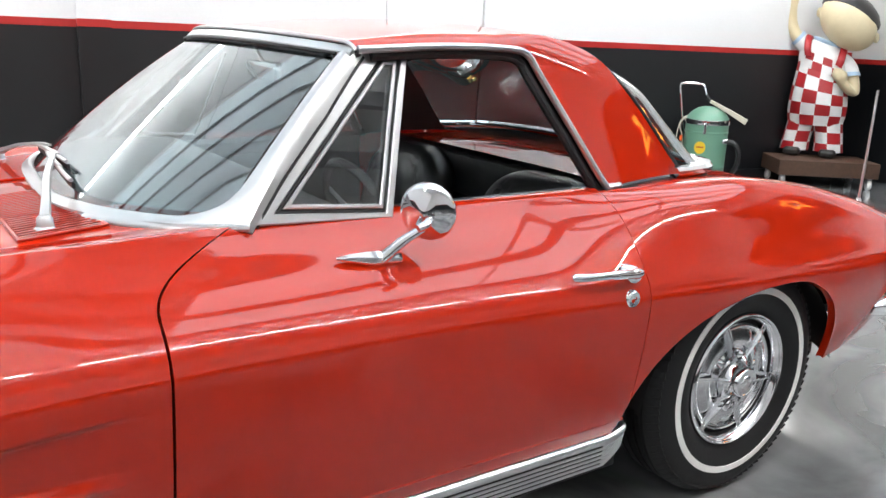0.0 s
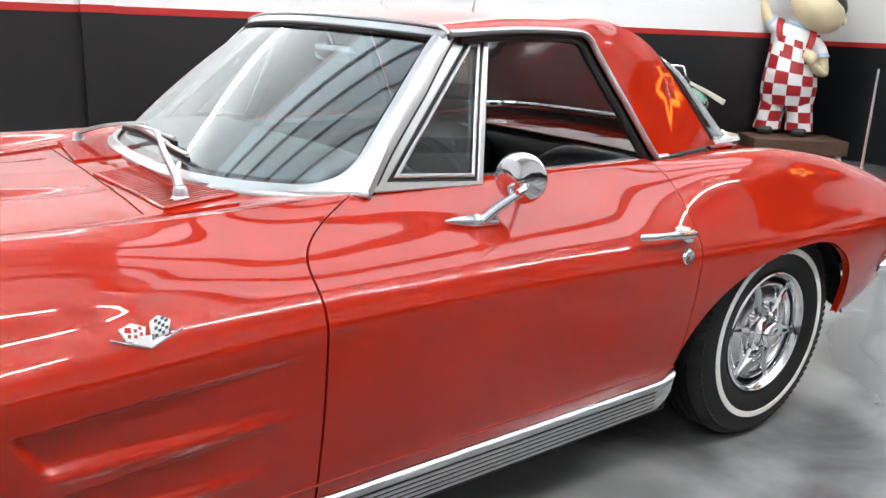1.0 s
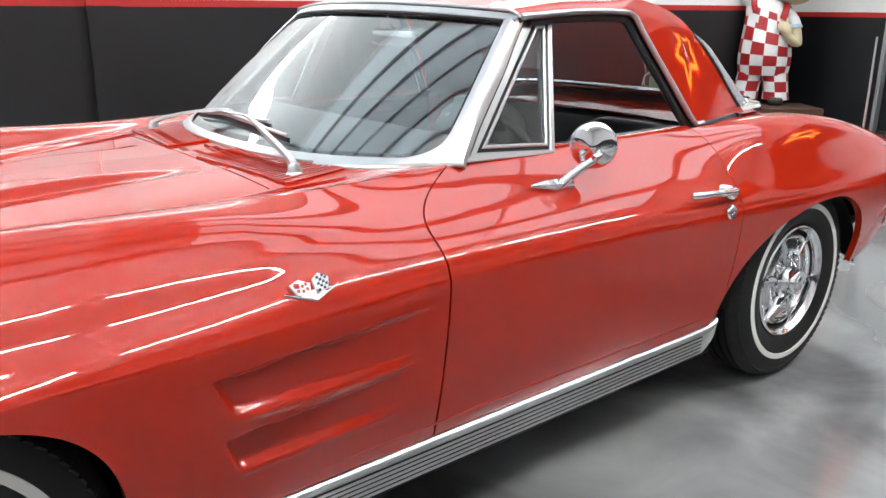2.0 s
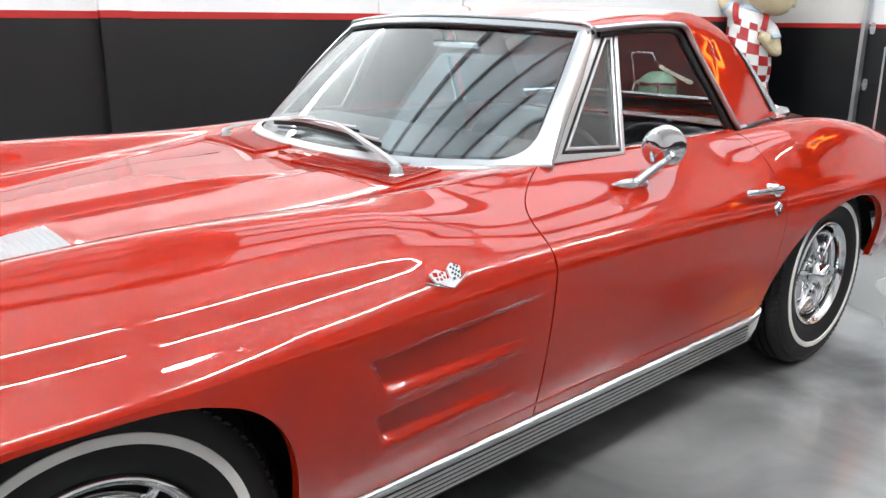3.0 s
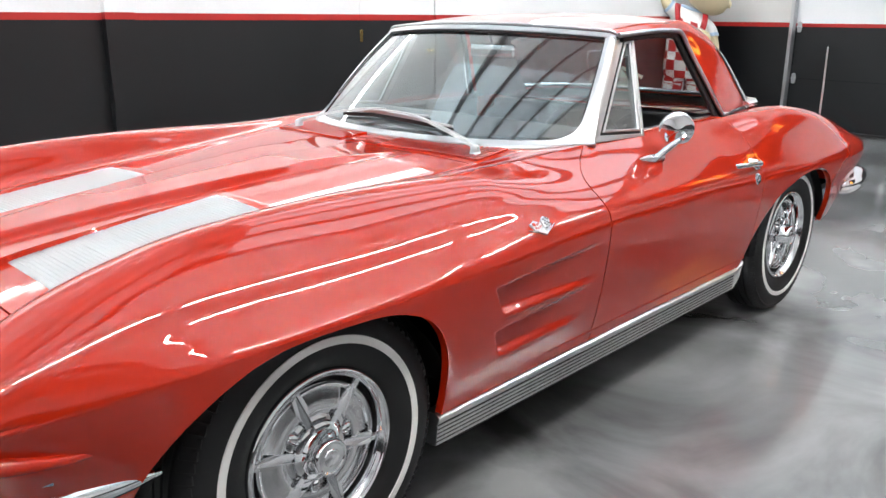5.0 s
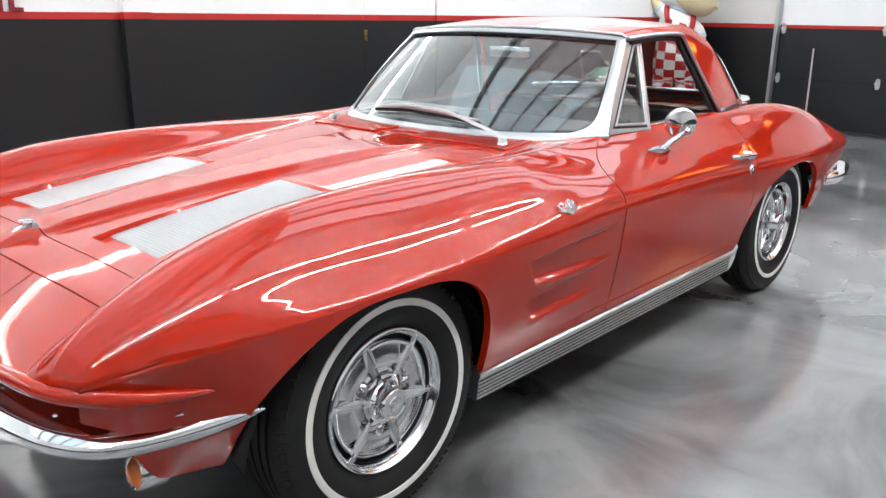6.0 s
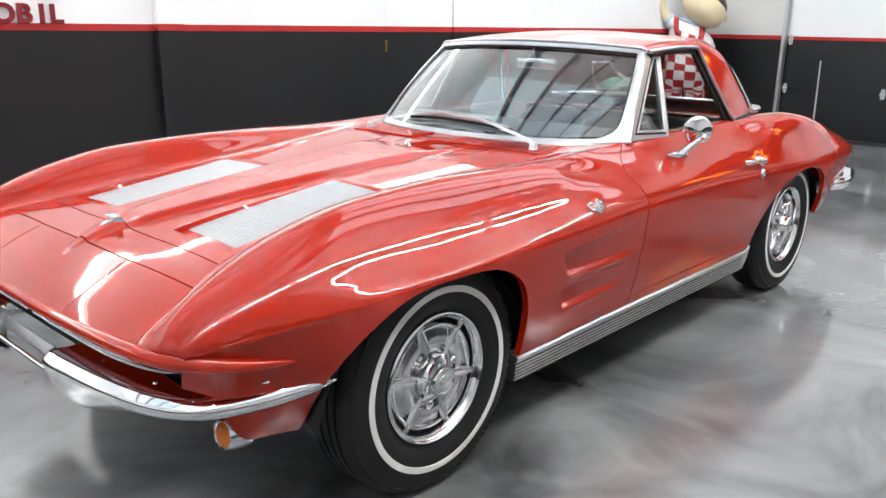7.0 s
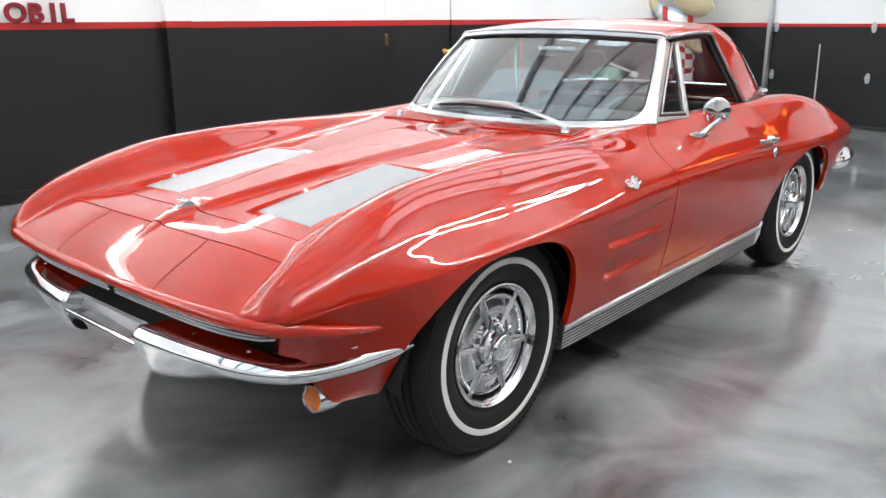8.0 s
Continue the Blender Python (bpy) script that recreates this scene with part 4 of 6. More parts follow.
def build_hardtop():
    E, S, C = (smooth_line(c, 8) for c in (TOP_E, TOP_S, TOP_C))
    E, S = onto_panel(E), onto_panel(S)
    n = len(E)
    side, top = [], []
    for e, q, c in zip(E, S, C):
        side.append(bezier(e, e + (q - e) * 0.35 + (0, 0.010, 0.006), q + (e - q) * 0.30 + (0, 0.006, 0.006), q, np.linspace(0, 1, 10)))
        m1, m2 = q + (c - q) * 0.33, q + (c - q) * 0.66
        crown = max(0.0, c[2] - q[2])
        m1[2] = q[2] + crown * 0.62
        m2[2] = q[2] + crown * 1.02
        wrap = float(ease(np.array((q[0] - 0.86) / 0.12)))
        m1[1] = q[1] * (0.67 + 0.32 * wrap)
        m1[0] = q[0] + (c[0] - q[0]) * (0.55 + 0.40 * wrap)
        m2[0] = q[0] + (c[0] - q[0]) * (1.0 + 0.05 * wrap)
        m2[1] = q[1] * (0.34 + 0.32 * wrap)
        top.append(bezier(q, m1, m2, c, np.linspace(0, 1, 25)))
    side, top = onto_panel(np.array(side)), np.array(top)
    u0, u1, v0 = 46, n - 3, 1
    shell = [grid(side), grid(top[:u0 + 1]), grid(top[u0:, :v0 + 1]), grid(top[u1:, v0:])]
    # inner skin a little below
    down = top[:u0 + 1].copy()
    down[..., 2] -= 0.022
    ht = part("hardtop", weld(both(join(*shell))), RED, car, "red removable hardtop", angle=30)
    part("headliner", both(grid(down, flip=True)), VINYL, ht, "dark headliner")
    glass = top[u0:u1 + 1, v0:]
    full = np.concatenate([glass, (glass * np.array((1, -1, 1)))[:, ::-1][:, 1:]], 1)
    part("rear_window", pane(full, 0.004), GLASS, ht, "wrapped clear rear window", angle=60)
    rim = np.concatenate([full[0], full[1:, -1], full[-1][::-1][1:], full[::-1, 0][1:-1]])
    part("seal", tube(rim - np.array((0, 0, 0.003)), 0.0055, 8, (0.3, 0, 1), closed=True), SEAL, ht)
    for s in (1, -1):
        k = np.array((1, s, 1))
        edge = E[:60] * k
        part("drip_moulding", tube(edge + np.array((0, 0.004 * s, 0.0)), 0.0085, 8, (0, s, 0.3)), SATIN, ht, "bright moulding round the side opening")
        inside = (E[2:58] + np.array((-0.014, -0.012, -0.014))) * k
        part("seal", flat_bar(inside, 0.024, 0.020, np.array((0, s, 0.3))), SEAL, ht, "black rubber seal")
        foot = E[56:] * k
        part("seal", flat_bar(foot + np.array((0, 0.003 * s, -0.009)), 0.022, 0.020, np.array((0, s, 0.3))), SEAL, ht, "black rubber seal")
        inner = np.concatenate([side, top[:, 1:6]], 1)[8:]
        inner = inner.copy()
        inner[..., 1] -= 0.035
        inner[..., 2] -= 0.012
        inner = inner[:, :11]
        g = grid(inner, flip=True)
        part("inner_panel", g if s > 0 else mirrored(g), VINYL, ht)
    front = np.concatenate([side[0][::1], top[0][1:]])
    front = np.concatenate([front, (front * np.array((1, -1, 1)))[::-1][1:]])
    part("front_moulding", flat_bar(front + np.array((-0.004, 0, -0.002)), 0.010, 0.009, np.array((-0.4, 0, 1))), SATIN, ht, "silver moulding along the front of the hardtop")
    part("seal", flat_bar(front + np.array((0.004, 0, -0.014)), 0.012, 0.012, np.array((-0.4, 0, 1))), SEAL, ht)
    back = np.concatenate([E[-1:], top[-1]])
    back = np.concatenate([back, (back * np.array((1, -1, 1)))[::-1][1:]])
    part("seal", flat_bar(back + np.array((0.004, 0, -0.030)), 0.030, 0.052, np.array((0.2, 0, 1))), SEAL, ht, "black rubber seal under the rear glass")
    part("rear_moulding", flat_bar(back + np.array((0.01, 0, 0.008)), 0.05, 0.028, np.array((0.2, 0, 1))), CHROME, ht, "chrome moulding at the hardtop's rear edge")


def build_side_window():
    """The wound-up pane in the far door."""
    low = [(0.245, 0.640, 0.850), (0.80, 0.648, 0.860)]
    high = [(0.345, 0.535, 1.165), (0.655, 0.545, 1.160)]
    P = np.array([[np.array(low[0]) * (1 - u) * (1 - v) + np.array(low[1]) * u * (1 - v) + np.array(high[0]) * (1 - u) * v + np.array(high[1]) * u * v + np.array((0, 0.012 * math.sin(math.pi * v), 0)) for v in np.linspace(0, 1, 8)] for u in np.linspace(0, 1, 10)])
    w = no_shadow(part("side_window", pane(P), VENT, car, "wound-up clear side window", angle=60))
    part("window_edge", flat_bar(P[:, -1], 0.008, 0.006, (0, 0.4, 1)), SATIN, w)
    part("window_edge", flat_bar(P[-1], 0.008, 0.006, (0.3, 1, 0)), SATIN, w)


build_windscreen()
build_vent_windows()
build_side_window()
build_hardtop()


# ---- the car: wheels ----
def build_wheels():
    pr = [(0.187, 0.070), (0.203, 0.084), (0.228, 0.0925), (0.255, 0.0945), (0.285, 0.0915), (0.308, 0.082), (0.322, 0.072), (0.330, 0.060)]
    groove = []
    for y in (0.045, 0.016, -0.016, -0.045):
        groove += [(0.3345, y + 0.005), (0.327, y + 0.003), (0.327, y - 0.003), (0.3345, y - 0.005)]
    tyre = lathe(pr + groove + [(r, -y) for r, y in reversed(pr)], 96)
    ww = lathe([(0.2455, 0.0932), (0.2465, 0.0957), (0.255, 0.0964), (0.2635, 0.0957), (0.2645, 0.0932)], 96)
    argent = grain(mat("bright_wheel_metal", (0.72, 0.73, 0.75), 0.16, 1.0), 30, 0.04, 0, 0.03)
    first = None
    for x in (-1.245, 1.245):
        for s in (-1, 1):
            m = pose(x, 0.712 * s, 0.334, 0, 0, 0 if s > 0 else 180)
            if first is None:
                w = part("wheel", tyre, RUBBER, car, "black tyre with a white sidewall band", m, angle=30)
                first = w
                part("whitewall", ww, WHITEWALL, w, "white sidewall band", angle=40)
                # tread blocks along both shoulders
                lug = plain(block(-0.009, 0.009, -0.018, 0.018, -0.008, 0.0030, 0.001, 1))
                lugs = []
                for i in range(84):
                    a = 2 * math.pi * i / 84
                    for y in (-0.068, 0.068):
                        lugs.append(moved(lug, Matrix.Rotation(-a, 4, "Y") @ pose(0, y, 0.3205, -32 if y > 0 else 32, 0, 14)))
                tagged(part("tread", join(*lugs), RUBBER, w), kind="stuff")
                rim = lathe([(0.191, 0.066), (0.1905, 0.076), (0.188, 0.0825), (0.184, 0.0845), (0.181, 0.083), (0.1795, 0.080), (0.177, 0.0805), (0.174, 0.078), (0.1715, 0.069), (0.170, 0.067), (0.169, 0.0675), (0.167, 0.060)], 72)
                part("rim", rim, CHROME, w, "chrome outer ring with rolled beads", angle=50)
                # black ring closes the groove, its colour standing in for the shade there
                part("shadow_ring", lathe([(0.168, 0.061), (0.166, 0.046), (0.138, 0.046)], 72), DARK, w, "black ring for the shade in the gap behind the wheel cover")
                cover = lathe([(0.1535, 0.044), (0.1555, 0.056), (0.153, 0.0595), (0.149, 0.0605), (0.146, 0.0585), (0.142, 0.058)], 72)
                part("cover_ring", cover, CHROME, w, "bright ring round the wheel cover", angle=40)
                disc = lathe([(0.142, 0.058), (0.139, 0.052), (0.135, 0.052), (0.120, 0.0585), (0.098, 0.062), (0.092, 0.060), (0.090, 0.053), (0.080, 0.052), (0.074, 0.057), (0.068, 0.058)], 72)
                part("wheel_cover", disc, argent, w, "stepped bright metal wheel cover", angle=40)
                hub = lathe([(0.068, 0.058), (0.066, 0.066), (0.060, 0.070), (0.052, 0.071), (0.047, 0.078), (0.043, 0.092), (0.041, 0.104), (0.0385, 0.107), (0.034, 0.107), (0.032, 0.105), (0.020, 0.1055), (0.019, 0.107), (0.012, 0.1085), (0.0, 0.109)], 36)
                part("hub", hub, CHROME, w, "stepped chrome centre cap")
                fin = ([(-0.0022, 0.0, 0.040), (0.0022, 0.0, 0.040), (0.0022, 0.0, 0.158), (-0.0022, 0.0, 0.158), (-0.0012, 0.034, 0.040), (0.0012, 0.034, 0.040), (0.0012, 0.006, 0.158), (-0.0012, 0.006, 0.158)],
                       [(0, 4, 7, 3), (1, 2, 6, 5), (2, 3, 7, 6), (0, 1, 5, 4), (4, 5, 6, 7)])
                foot = prism([(-0.006, 0.055), (0.006, 0.055), (0.015, 0.120), (0.012, 0.150), (-0.012, 0.150), (-0.015, 0.120)], 0.004)
                tab = plain(block(-0.010, 0.010, 0.0, 0.014, 0.148, 0.172, 0.003, 2))
                bump = moved(lathe([(0.0, 0.020), (0.006, 0.019), (0.011, 0.014), (0.0135, 0.006), (0.014, 0.0)], 18), Matrix.Diagonal((1, 1, 1.55, 1)))
                for i in range(6):
                    R = Matrix.Rotation(radians(60 * i + 20), 4, "Y")
                    part("spoke", moved(join(fin, foot), R @ pose(0, 0.0595, 0)), CHROME, w, "thin upright chrome fin on a tapered foot", angle=10)
                    part("tab", moved(tab, R @ pose(0, 0.051, 0)), CHROME, w)
                    if i % 2:
                        continue
                    part("lobe", moved(bump, R @ Matrix.Rotation(radians(30), 4, "Y") @ pose(0, 0.052, 0.078)), CHROME, w)
                part("brake_drum", lathe([(0.135, 0.03), (0.135, -0.05), (0.0, -0.05)], 32), DARK, w)
            else:
                copy_thing(first, m)


def build_under():
    """Dark liners over the wheels, floor pan and bulkheads."""
    for x in (-1.26, 1.26):
        for s in (-1, 1):
            a = np.linspace(radians(6), radians(174), 30)
            P = np.array([[(x + 0.405 * math.cos(t), y * s, 0.31 + (0.37 if y > 0.5 else 0.37) * math.sin(t)) for y in (0.40, 0.74, 0.80)] for t in a])
            P[:, 2, 2] -= 0.03
            cap = ([tuple(P[i, 0]) for i in range(30)], [tuple(range(30))])
            part("wheel_arch_liner", join(grid(P), cap), DARK, car, "black wheel arch liner")
    part("floor_pan", block(-1.50, 1.90, -0.60, 0.60, 0.22, 0.27), DARK, car, "black underside")
    part("sill", block(-0.86, 0.80, 0.60, 0.785, 0.20, 0.36), DARK, car)
    part("sill", block(-0.86, 0.80, -0.785, -0.60, 0.20, 0.36), DARK, car)
    part("firewall", block(-0.10, -0.06, -0.62, 0.62, 0.24, 0.80), DARK, car)
    part("engine_cover", block(-1.55, -0.85, -0.40, 0.40, 0.30, 0.60), DARK, car)
    part("rear_bulkhead", block(0.98, 1.02, -0.62, 0.62, 0.24, 0.83), VINYL, car, "black carpeted bulkhead")
    part("grille_backing", block(-1.86, -1.80, -0.60, 0.60, 0.37, 0.52), DARK, car)
    part("tail_floor", block(1.55, 2.30, -0.62, 0.62, 0.37, 0.40), DARK, car)


build_wheels()
build_under()


# ---- the car: brightwork ----
def build_rockers():
    prof = [(-0.05, -0.040), (0.000, -0.040)]
    for i in range(5):
        z, o = -0.036 + i * 0.0115, 0.0075 + 0.001 * i
        prof += [(o + 0.0010, z), (o + 0.0022, z + 0.003), (o + 0.0010, z + 0.006), (o - 0.001, z + 0.007), (o - 0.001, z + 0.0105)]
    prof += [(0.015, 0.026), (0.017, 0.032), (0.019, 0.036), (0.018, 0.042), (0.012, 0.047), (-0.03, 0.048)]
    for s in (-1, 1):
        xs = np.concatenate([np.linspace(-0.905, 0.74, 30), np.linspace(0.75, 0.815, 14)])
        k = np.clip(0.30 + 0.70 * np.sqrt(np.clip((0.815 - xs) / 0.06, 0, 1)), 0.3, 1)
        P = []
        for x, t in zip(xs, k):
            lift = (1 - t) * 0.05
            P.append([(x, s * (0.785 + a * (0.7 + 0.3 * t)), 0.248 + lift * 0.5 + (b if b > 0.02 else 0.02 + (b - 0.02) * t)) for a, b in prof])
        P = np.array(P)
        v, f = grid(P, flip=s > 0, close_v=True)
        f += [tuple(range(len(prof))), tuple(range((len(xs) - 1) * len(prof), len(xs) * len(prof)))]
        rm = part("rocker_moulding", (v, f), ALU, car, "ribbed aluminium rocker moulding", angle=25)
        # black strips in the grooves between the ribs
        for i in range(5):
            z, o = 0.248 - 0.036 + i * 0.0115 + 0.0090, 0.785 + 0.0075 + 0.001 * i
            part("groove", flat_bar(np.array([(x, s * o, z) for x in np.linspace(-0.903, 0.745, 24)]), 0.0018, 0.0046, (0, 0, 1)), SEAL, rm)
    for s in (-1, 1):
        xs = np.linspace(-0.885, 0.79, 30)
        line = np.array([(x, s * 0.806, 0.334) for x in xs])
        part("sill_bead", tube(line, 0.0045, 8), RED, car)


def bumper_surface(path, deep, taper, back, way=1):
    L = smooth_line(path, 8)
    n = len(L)
    T = np.gradient(L, axis=0)
    T /= np.linalg.norm(T, axis=1)[:, None]
    N = way * np.stack([T[:, 1], -T[:, 0], np.zeros(n)], 1)
    N /= np.linalg.norm(N, axis=1)[:, None]
    u = np.linspace(0, 1, n)
    dp = pchip(deep, u)
    tp = pchip(taper, u)
    prof = [(-back, 0.030), (-back * 0.55, 0.029), (-0.026, 0.0275), (-0.0205, 0.0265), (-0.016, 0.0235), (-0.004, 0.013), (0.000, 0.008), (0.001, 0.002), (0.000, -0.005), (-0.004, -0.014)]
    low = [(-0.008, -0.20), (-0.014, -0.42), (-0.024, -0.66), (-0.038, -0.86), (-0.054, -0.97), (-0.075, -1.0)]
    P = np.zeros((n, len(prof) + len(low), 3))
    for j, (a, b) in enumerate(prof):
        P[:, j] = L + N * (a * (0.35 + 0.65 * tp))[:, None] + np.stack([0 * u, 0 * u, b * tp], 1)
    for j, (a, b) in enumerate(low):
        P[:, len(prof) + j] = L + N * (a * (0.35 + 0.65 * tp))[:, None] + np.stack([0 * u, 0 * u, -0.014 * tp + b * dp], 1)
    return P


def build_bumpers():
    path = [(-1.605, 0.800, 0.452), (-1.70, 0.795, 0.450), (-1.82, 0.765, 0.446), (-1.92, 0.712, 0.445), (-1.985, 0.61, 0.446), (-2.022, 0.45, 0.448), (-2.042, 0.29, 0.450), (-2.046, 0.215, 0.450), (-2.036, 0.190, 0.450)]
    P = bumper_surface(path, [(0, 0.010), (0.35, 0.016), (0.50, 0.020), (0.60, 0.045), (0.68, 0.082), (0.76, 0.100), (0.86, 0.096), (0.94, 0.066), (1, 0.02)], [(0, 0.25), (0.06, 0.8), (0.15, 1), (1, 1)], 0.105)
    g = grid(P)
    for s in (1, -1):
        b = part("front_bumper", g if s > 0 else mirrored(g), CHROME, car, "chrome half bumper", angle=40)
        bolt = lathe([(0, 0.006), (0.007, 0.004), (0.009, 0.0)], 12, "z")
        for x, y in ((-1.93, 0.56), (-1.955, 0.36)):
            part("bolt", moved(bolt, pose(x, y * s, 0.475)), CHROME, b)
    path = [(1.835, 0.818, 0.458), (1.93, 0.838, 0.456), (2.06, 0.838, 0.453), (2.22, 0.806, 0.452), (2.36, 0.76, 0.452), (2.47, 0.67, 0.452), (2.52, 0.5, 0.45), (2.535, 0.35, 0.45), (2.53, 0.30, 0.45)]
    P = bumper_surface(path, [(0, 0.03), (0.5, 0.055), (1, 0.05)], [(0, 0.3), (0.1, 0.9), (0.2, 1), (1, 1)], 0.06, -1)
    P[..., 2] -= 0.0
    g = grid(P, flip=True)
    # outward side lies the other way on this end
    g = (g[0], [tuple(reversed(q)) for q in g[1]])
    for s in (1, -1):
        part("rear_bumper", g if s > 0 else mirrored(g), CHROME, car, "chrome rear quarter bumper", angle=40)


def build_grille():
    for z, x in ((0.540, -1.990), (0.530, -1.988), (0.520, -1.986)):
        for s in (-1, 1):
            line = smooth_line([(x + 0.10, 0.655 * s, z), (x + 0.045, 0.60 * s, z), (x + 0.01, 0.45 * s, z), (x, 0.2 * s, z), (x, 0.02 * s, z)], 6)
            part("grille_bar", flat_bar(line, 0.005, 0.006, (0, 0, 1)), ALU, car, "bright grille bar")
    plate = grain(mat("grey_plate", (0.30, 0.30, 0.31), 0.35, 0.5), 60, 0.1)
    part("plate_bracket", moved(plain(block(-0.004, 0.004, -0.160, 0.160, -0.014, 0.014, 0.002)), pose(-2.000, 0, 0.452, 0, 40, 0)), plate, car, "plain grey front plate bracket")
    part("bumper_tie", tube(np.array([(-2.035, -0.20, 0.428), (-2.035, 0.20, 0.428)]), 0.007, 10), CHROME, car, "thin chrome bar between the bumper halves")
    # the rolled lip that runs under the nose and fades out along the fenders
    for s in (-1, 1):
        line = smooth_line([(-1.67, 0.798, 0.532), (-1.76, 0.802, 0.545), (-1.86, 0.780, 0.562), (-1.93, 0.734, 0.574), (-1.980, 0.655, 0.578), (-2.003, 0.52, 0.577), (-2.014, 0.34, 0.575), (-2.020, 0.17, 0.575), (-2.021, 0.0, 0.575)], 8)
        k = np.interp(np.arange(len(line)), (0, 14, 26, 40, len(line) - 1), (0.12, 0.9, 1.35, 1.05, 0.8))
        lip = sweep(line * (1, s, 1), [(-0.012, -0.013), (0.004, -0.015), (0.011, -0.008), (0.012, 0.002), (0.006, 0.012), (-0.006, 0.016), (-0.016, 0.014)] if s > 0 else [(0.016, 0.014), (0.006, 0.016), (-0.006, 0.012), (-0.012, 0.002), (-0.011, -0.008), (-0.004, -0.015), (0.012, -0.013)], (0, 0, 1), taper=k)
        part("nose_lip", lip, RED, car, "rolled red lip under the nose edge", angle=60)
        side_mark = smooth_line([(-1.775, 0.775, 0.500), (-1.80, 0.764, 0.500), (-1.835, 0.745, 0.500)], 4)
        part("side_marker", flat_bar(side_mark * (1, s, 1), 0.006, 0.012, (0, 0, 1)), CHROME, car, "small chrome bar above the bumper")
    for s in (-1, 1):
        f = block(-1.795, -1.68, 0.60, 0.712, 0.312, 0.42, 0.025, 3)
        for v in f.verts:
            if v.co.x < -1.70:
                v.co.z += 0.016 * (v.co.z < 0.36)
                v.co.y = 0.665 + (v.co.y - 0.665) * 0.8
        g = plain(f)
        part("lamp_fairing", g if s > 0 else mirrored(g), RED, car, "red lower fairing", angle=50)
        ring = lathe([(0.030, 0.004), (0.034, 0.008), (0.038, 0.004), (0.040, -0.006), (0.040, -0.05)], 32, "x")
        ring = ([(-x, y, z) for x, y, z in ring[0]], [tuple(reversed(q)) for q in ring[1]])
        lamp = part("turn_signal", moved(ring, pose(-1.832, 0.672 * s, 0.350, 0, 8, 0)), CHROME, car, "round front turn signal with an amber lens")
        lens = lathe([(0.0, 0.016), (0.014, 0.0145), (0.024, 0.010), (0.032, 0.0)], 32, "x")
        lens = ([(-x, y, z) for x, y, z in lens[0]], [tuple(reversed(q)) for q in lens[1]])
        part("lens", moved(lens, pose(-1.834, 0.672 * s, 0.350, 0, 8, 0)), AMBER, lamp, "amber lens", angle=60)


def flag_emblem(parent, m, way=1):
    """Two crossed flags over a shallow V; way -1 turns them end for end."""
    def turned(src):
        if way > 0:
            return src
        return [(-x, y, z) for x, y, z in src[0]], [tuple(reversed(q)) for q in src[1]]

    em = part("emblem", turned(join(
        flat_bar(np.array([(-0.060, 0, 0.006), (0.0, 0, -0.021)]), 0.004, 0.006, (0, 1, 0)),
        flat_bar(np.array([(0.0, 0, -0.021), (0.060, 0, 0.006)]), 0.004, 0.006, (0, 1, 0)),
        prism([(-0.030, -0.007), (0.0, -0.022), (0.030, -0.007), (0.010, 0.002), (-0.010, 0.002)], 0.006),
    )), CHROME, parent, "chrome crossed-flags emblem", m @ Matrix.Scale(0.90, 4))
    white = mat("white_enamel", (0.72, 0.72, 0.72), 0.25)
    left = prism([(-0.036, -0.002), (-0.008, -0.010), (0.000, 0.018), (-0.022, 0.030), (-0.044, 0.022)], 0.005)
    right = prism([(0.034, 0.000), (0.004, -0.010), (0.008, 0.026), (0.024, 0.036), (0.044, 0.024)], 0.006)
    part("flag", turned(left), white, em, "silver flag with a red field")
    part("flag", turned(right), white, em, "white and black checked flag")
    part("field", turned(moved(prism([(-0.036, 0.014), (-0.026, 0.011), (-0.024, 0.021), (-0.034, 0.023)], 0.0035), pose(0, 0.003, 0))), RED, em)
    for x, z in ((-0.030, 0.003), (-0.020, 0.001), (-0.018, 0.012), (-0.010, 0.004), (-0.010, 0.015)):
        part("fleck", turned(moved(prism([(0, 0), (0.005, -0.001), (0.006, 0.005), (0.001, 0.006)], 0.003), pose(x - 0.003, 0.0035, z))), STRIPE, em)
    for i in range(5):
        for j in range(5):
            x, z = 0.010 + 0.0062 * i + 0.0012 * j, -0.005 + 0.0068 * j + 0.0016 * i
            if (i + j) % 2 == 0 and x + 0.006 < 0.041 and z < 0.027:
                part("check", turned(moved(prism([(0, 0), (0.0056, 0.0012), (0.0066, 0.0066), (0.001, 0.0054)], 0.003), pose(x, 0.0045, z))), SEAL, em)
    return em


def on_side(x, z):
    """How far out the body side stands at a height, and how it leans."""
    sec = side_section(x)[3 + LOWN:]
    y = float(np.interp(z, sec[:, 2], sec[:, 1]))
    y2 = float(np.interp(z + 0.02, sec[:, 2], sec[:, 1]))
    return y, math.atan2(y - y2, 0.02)


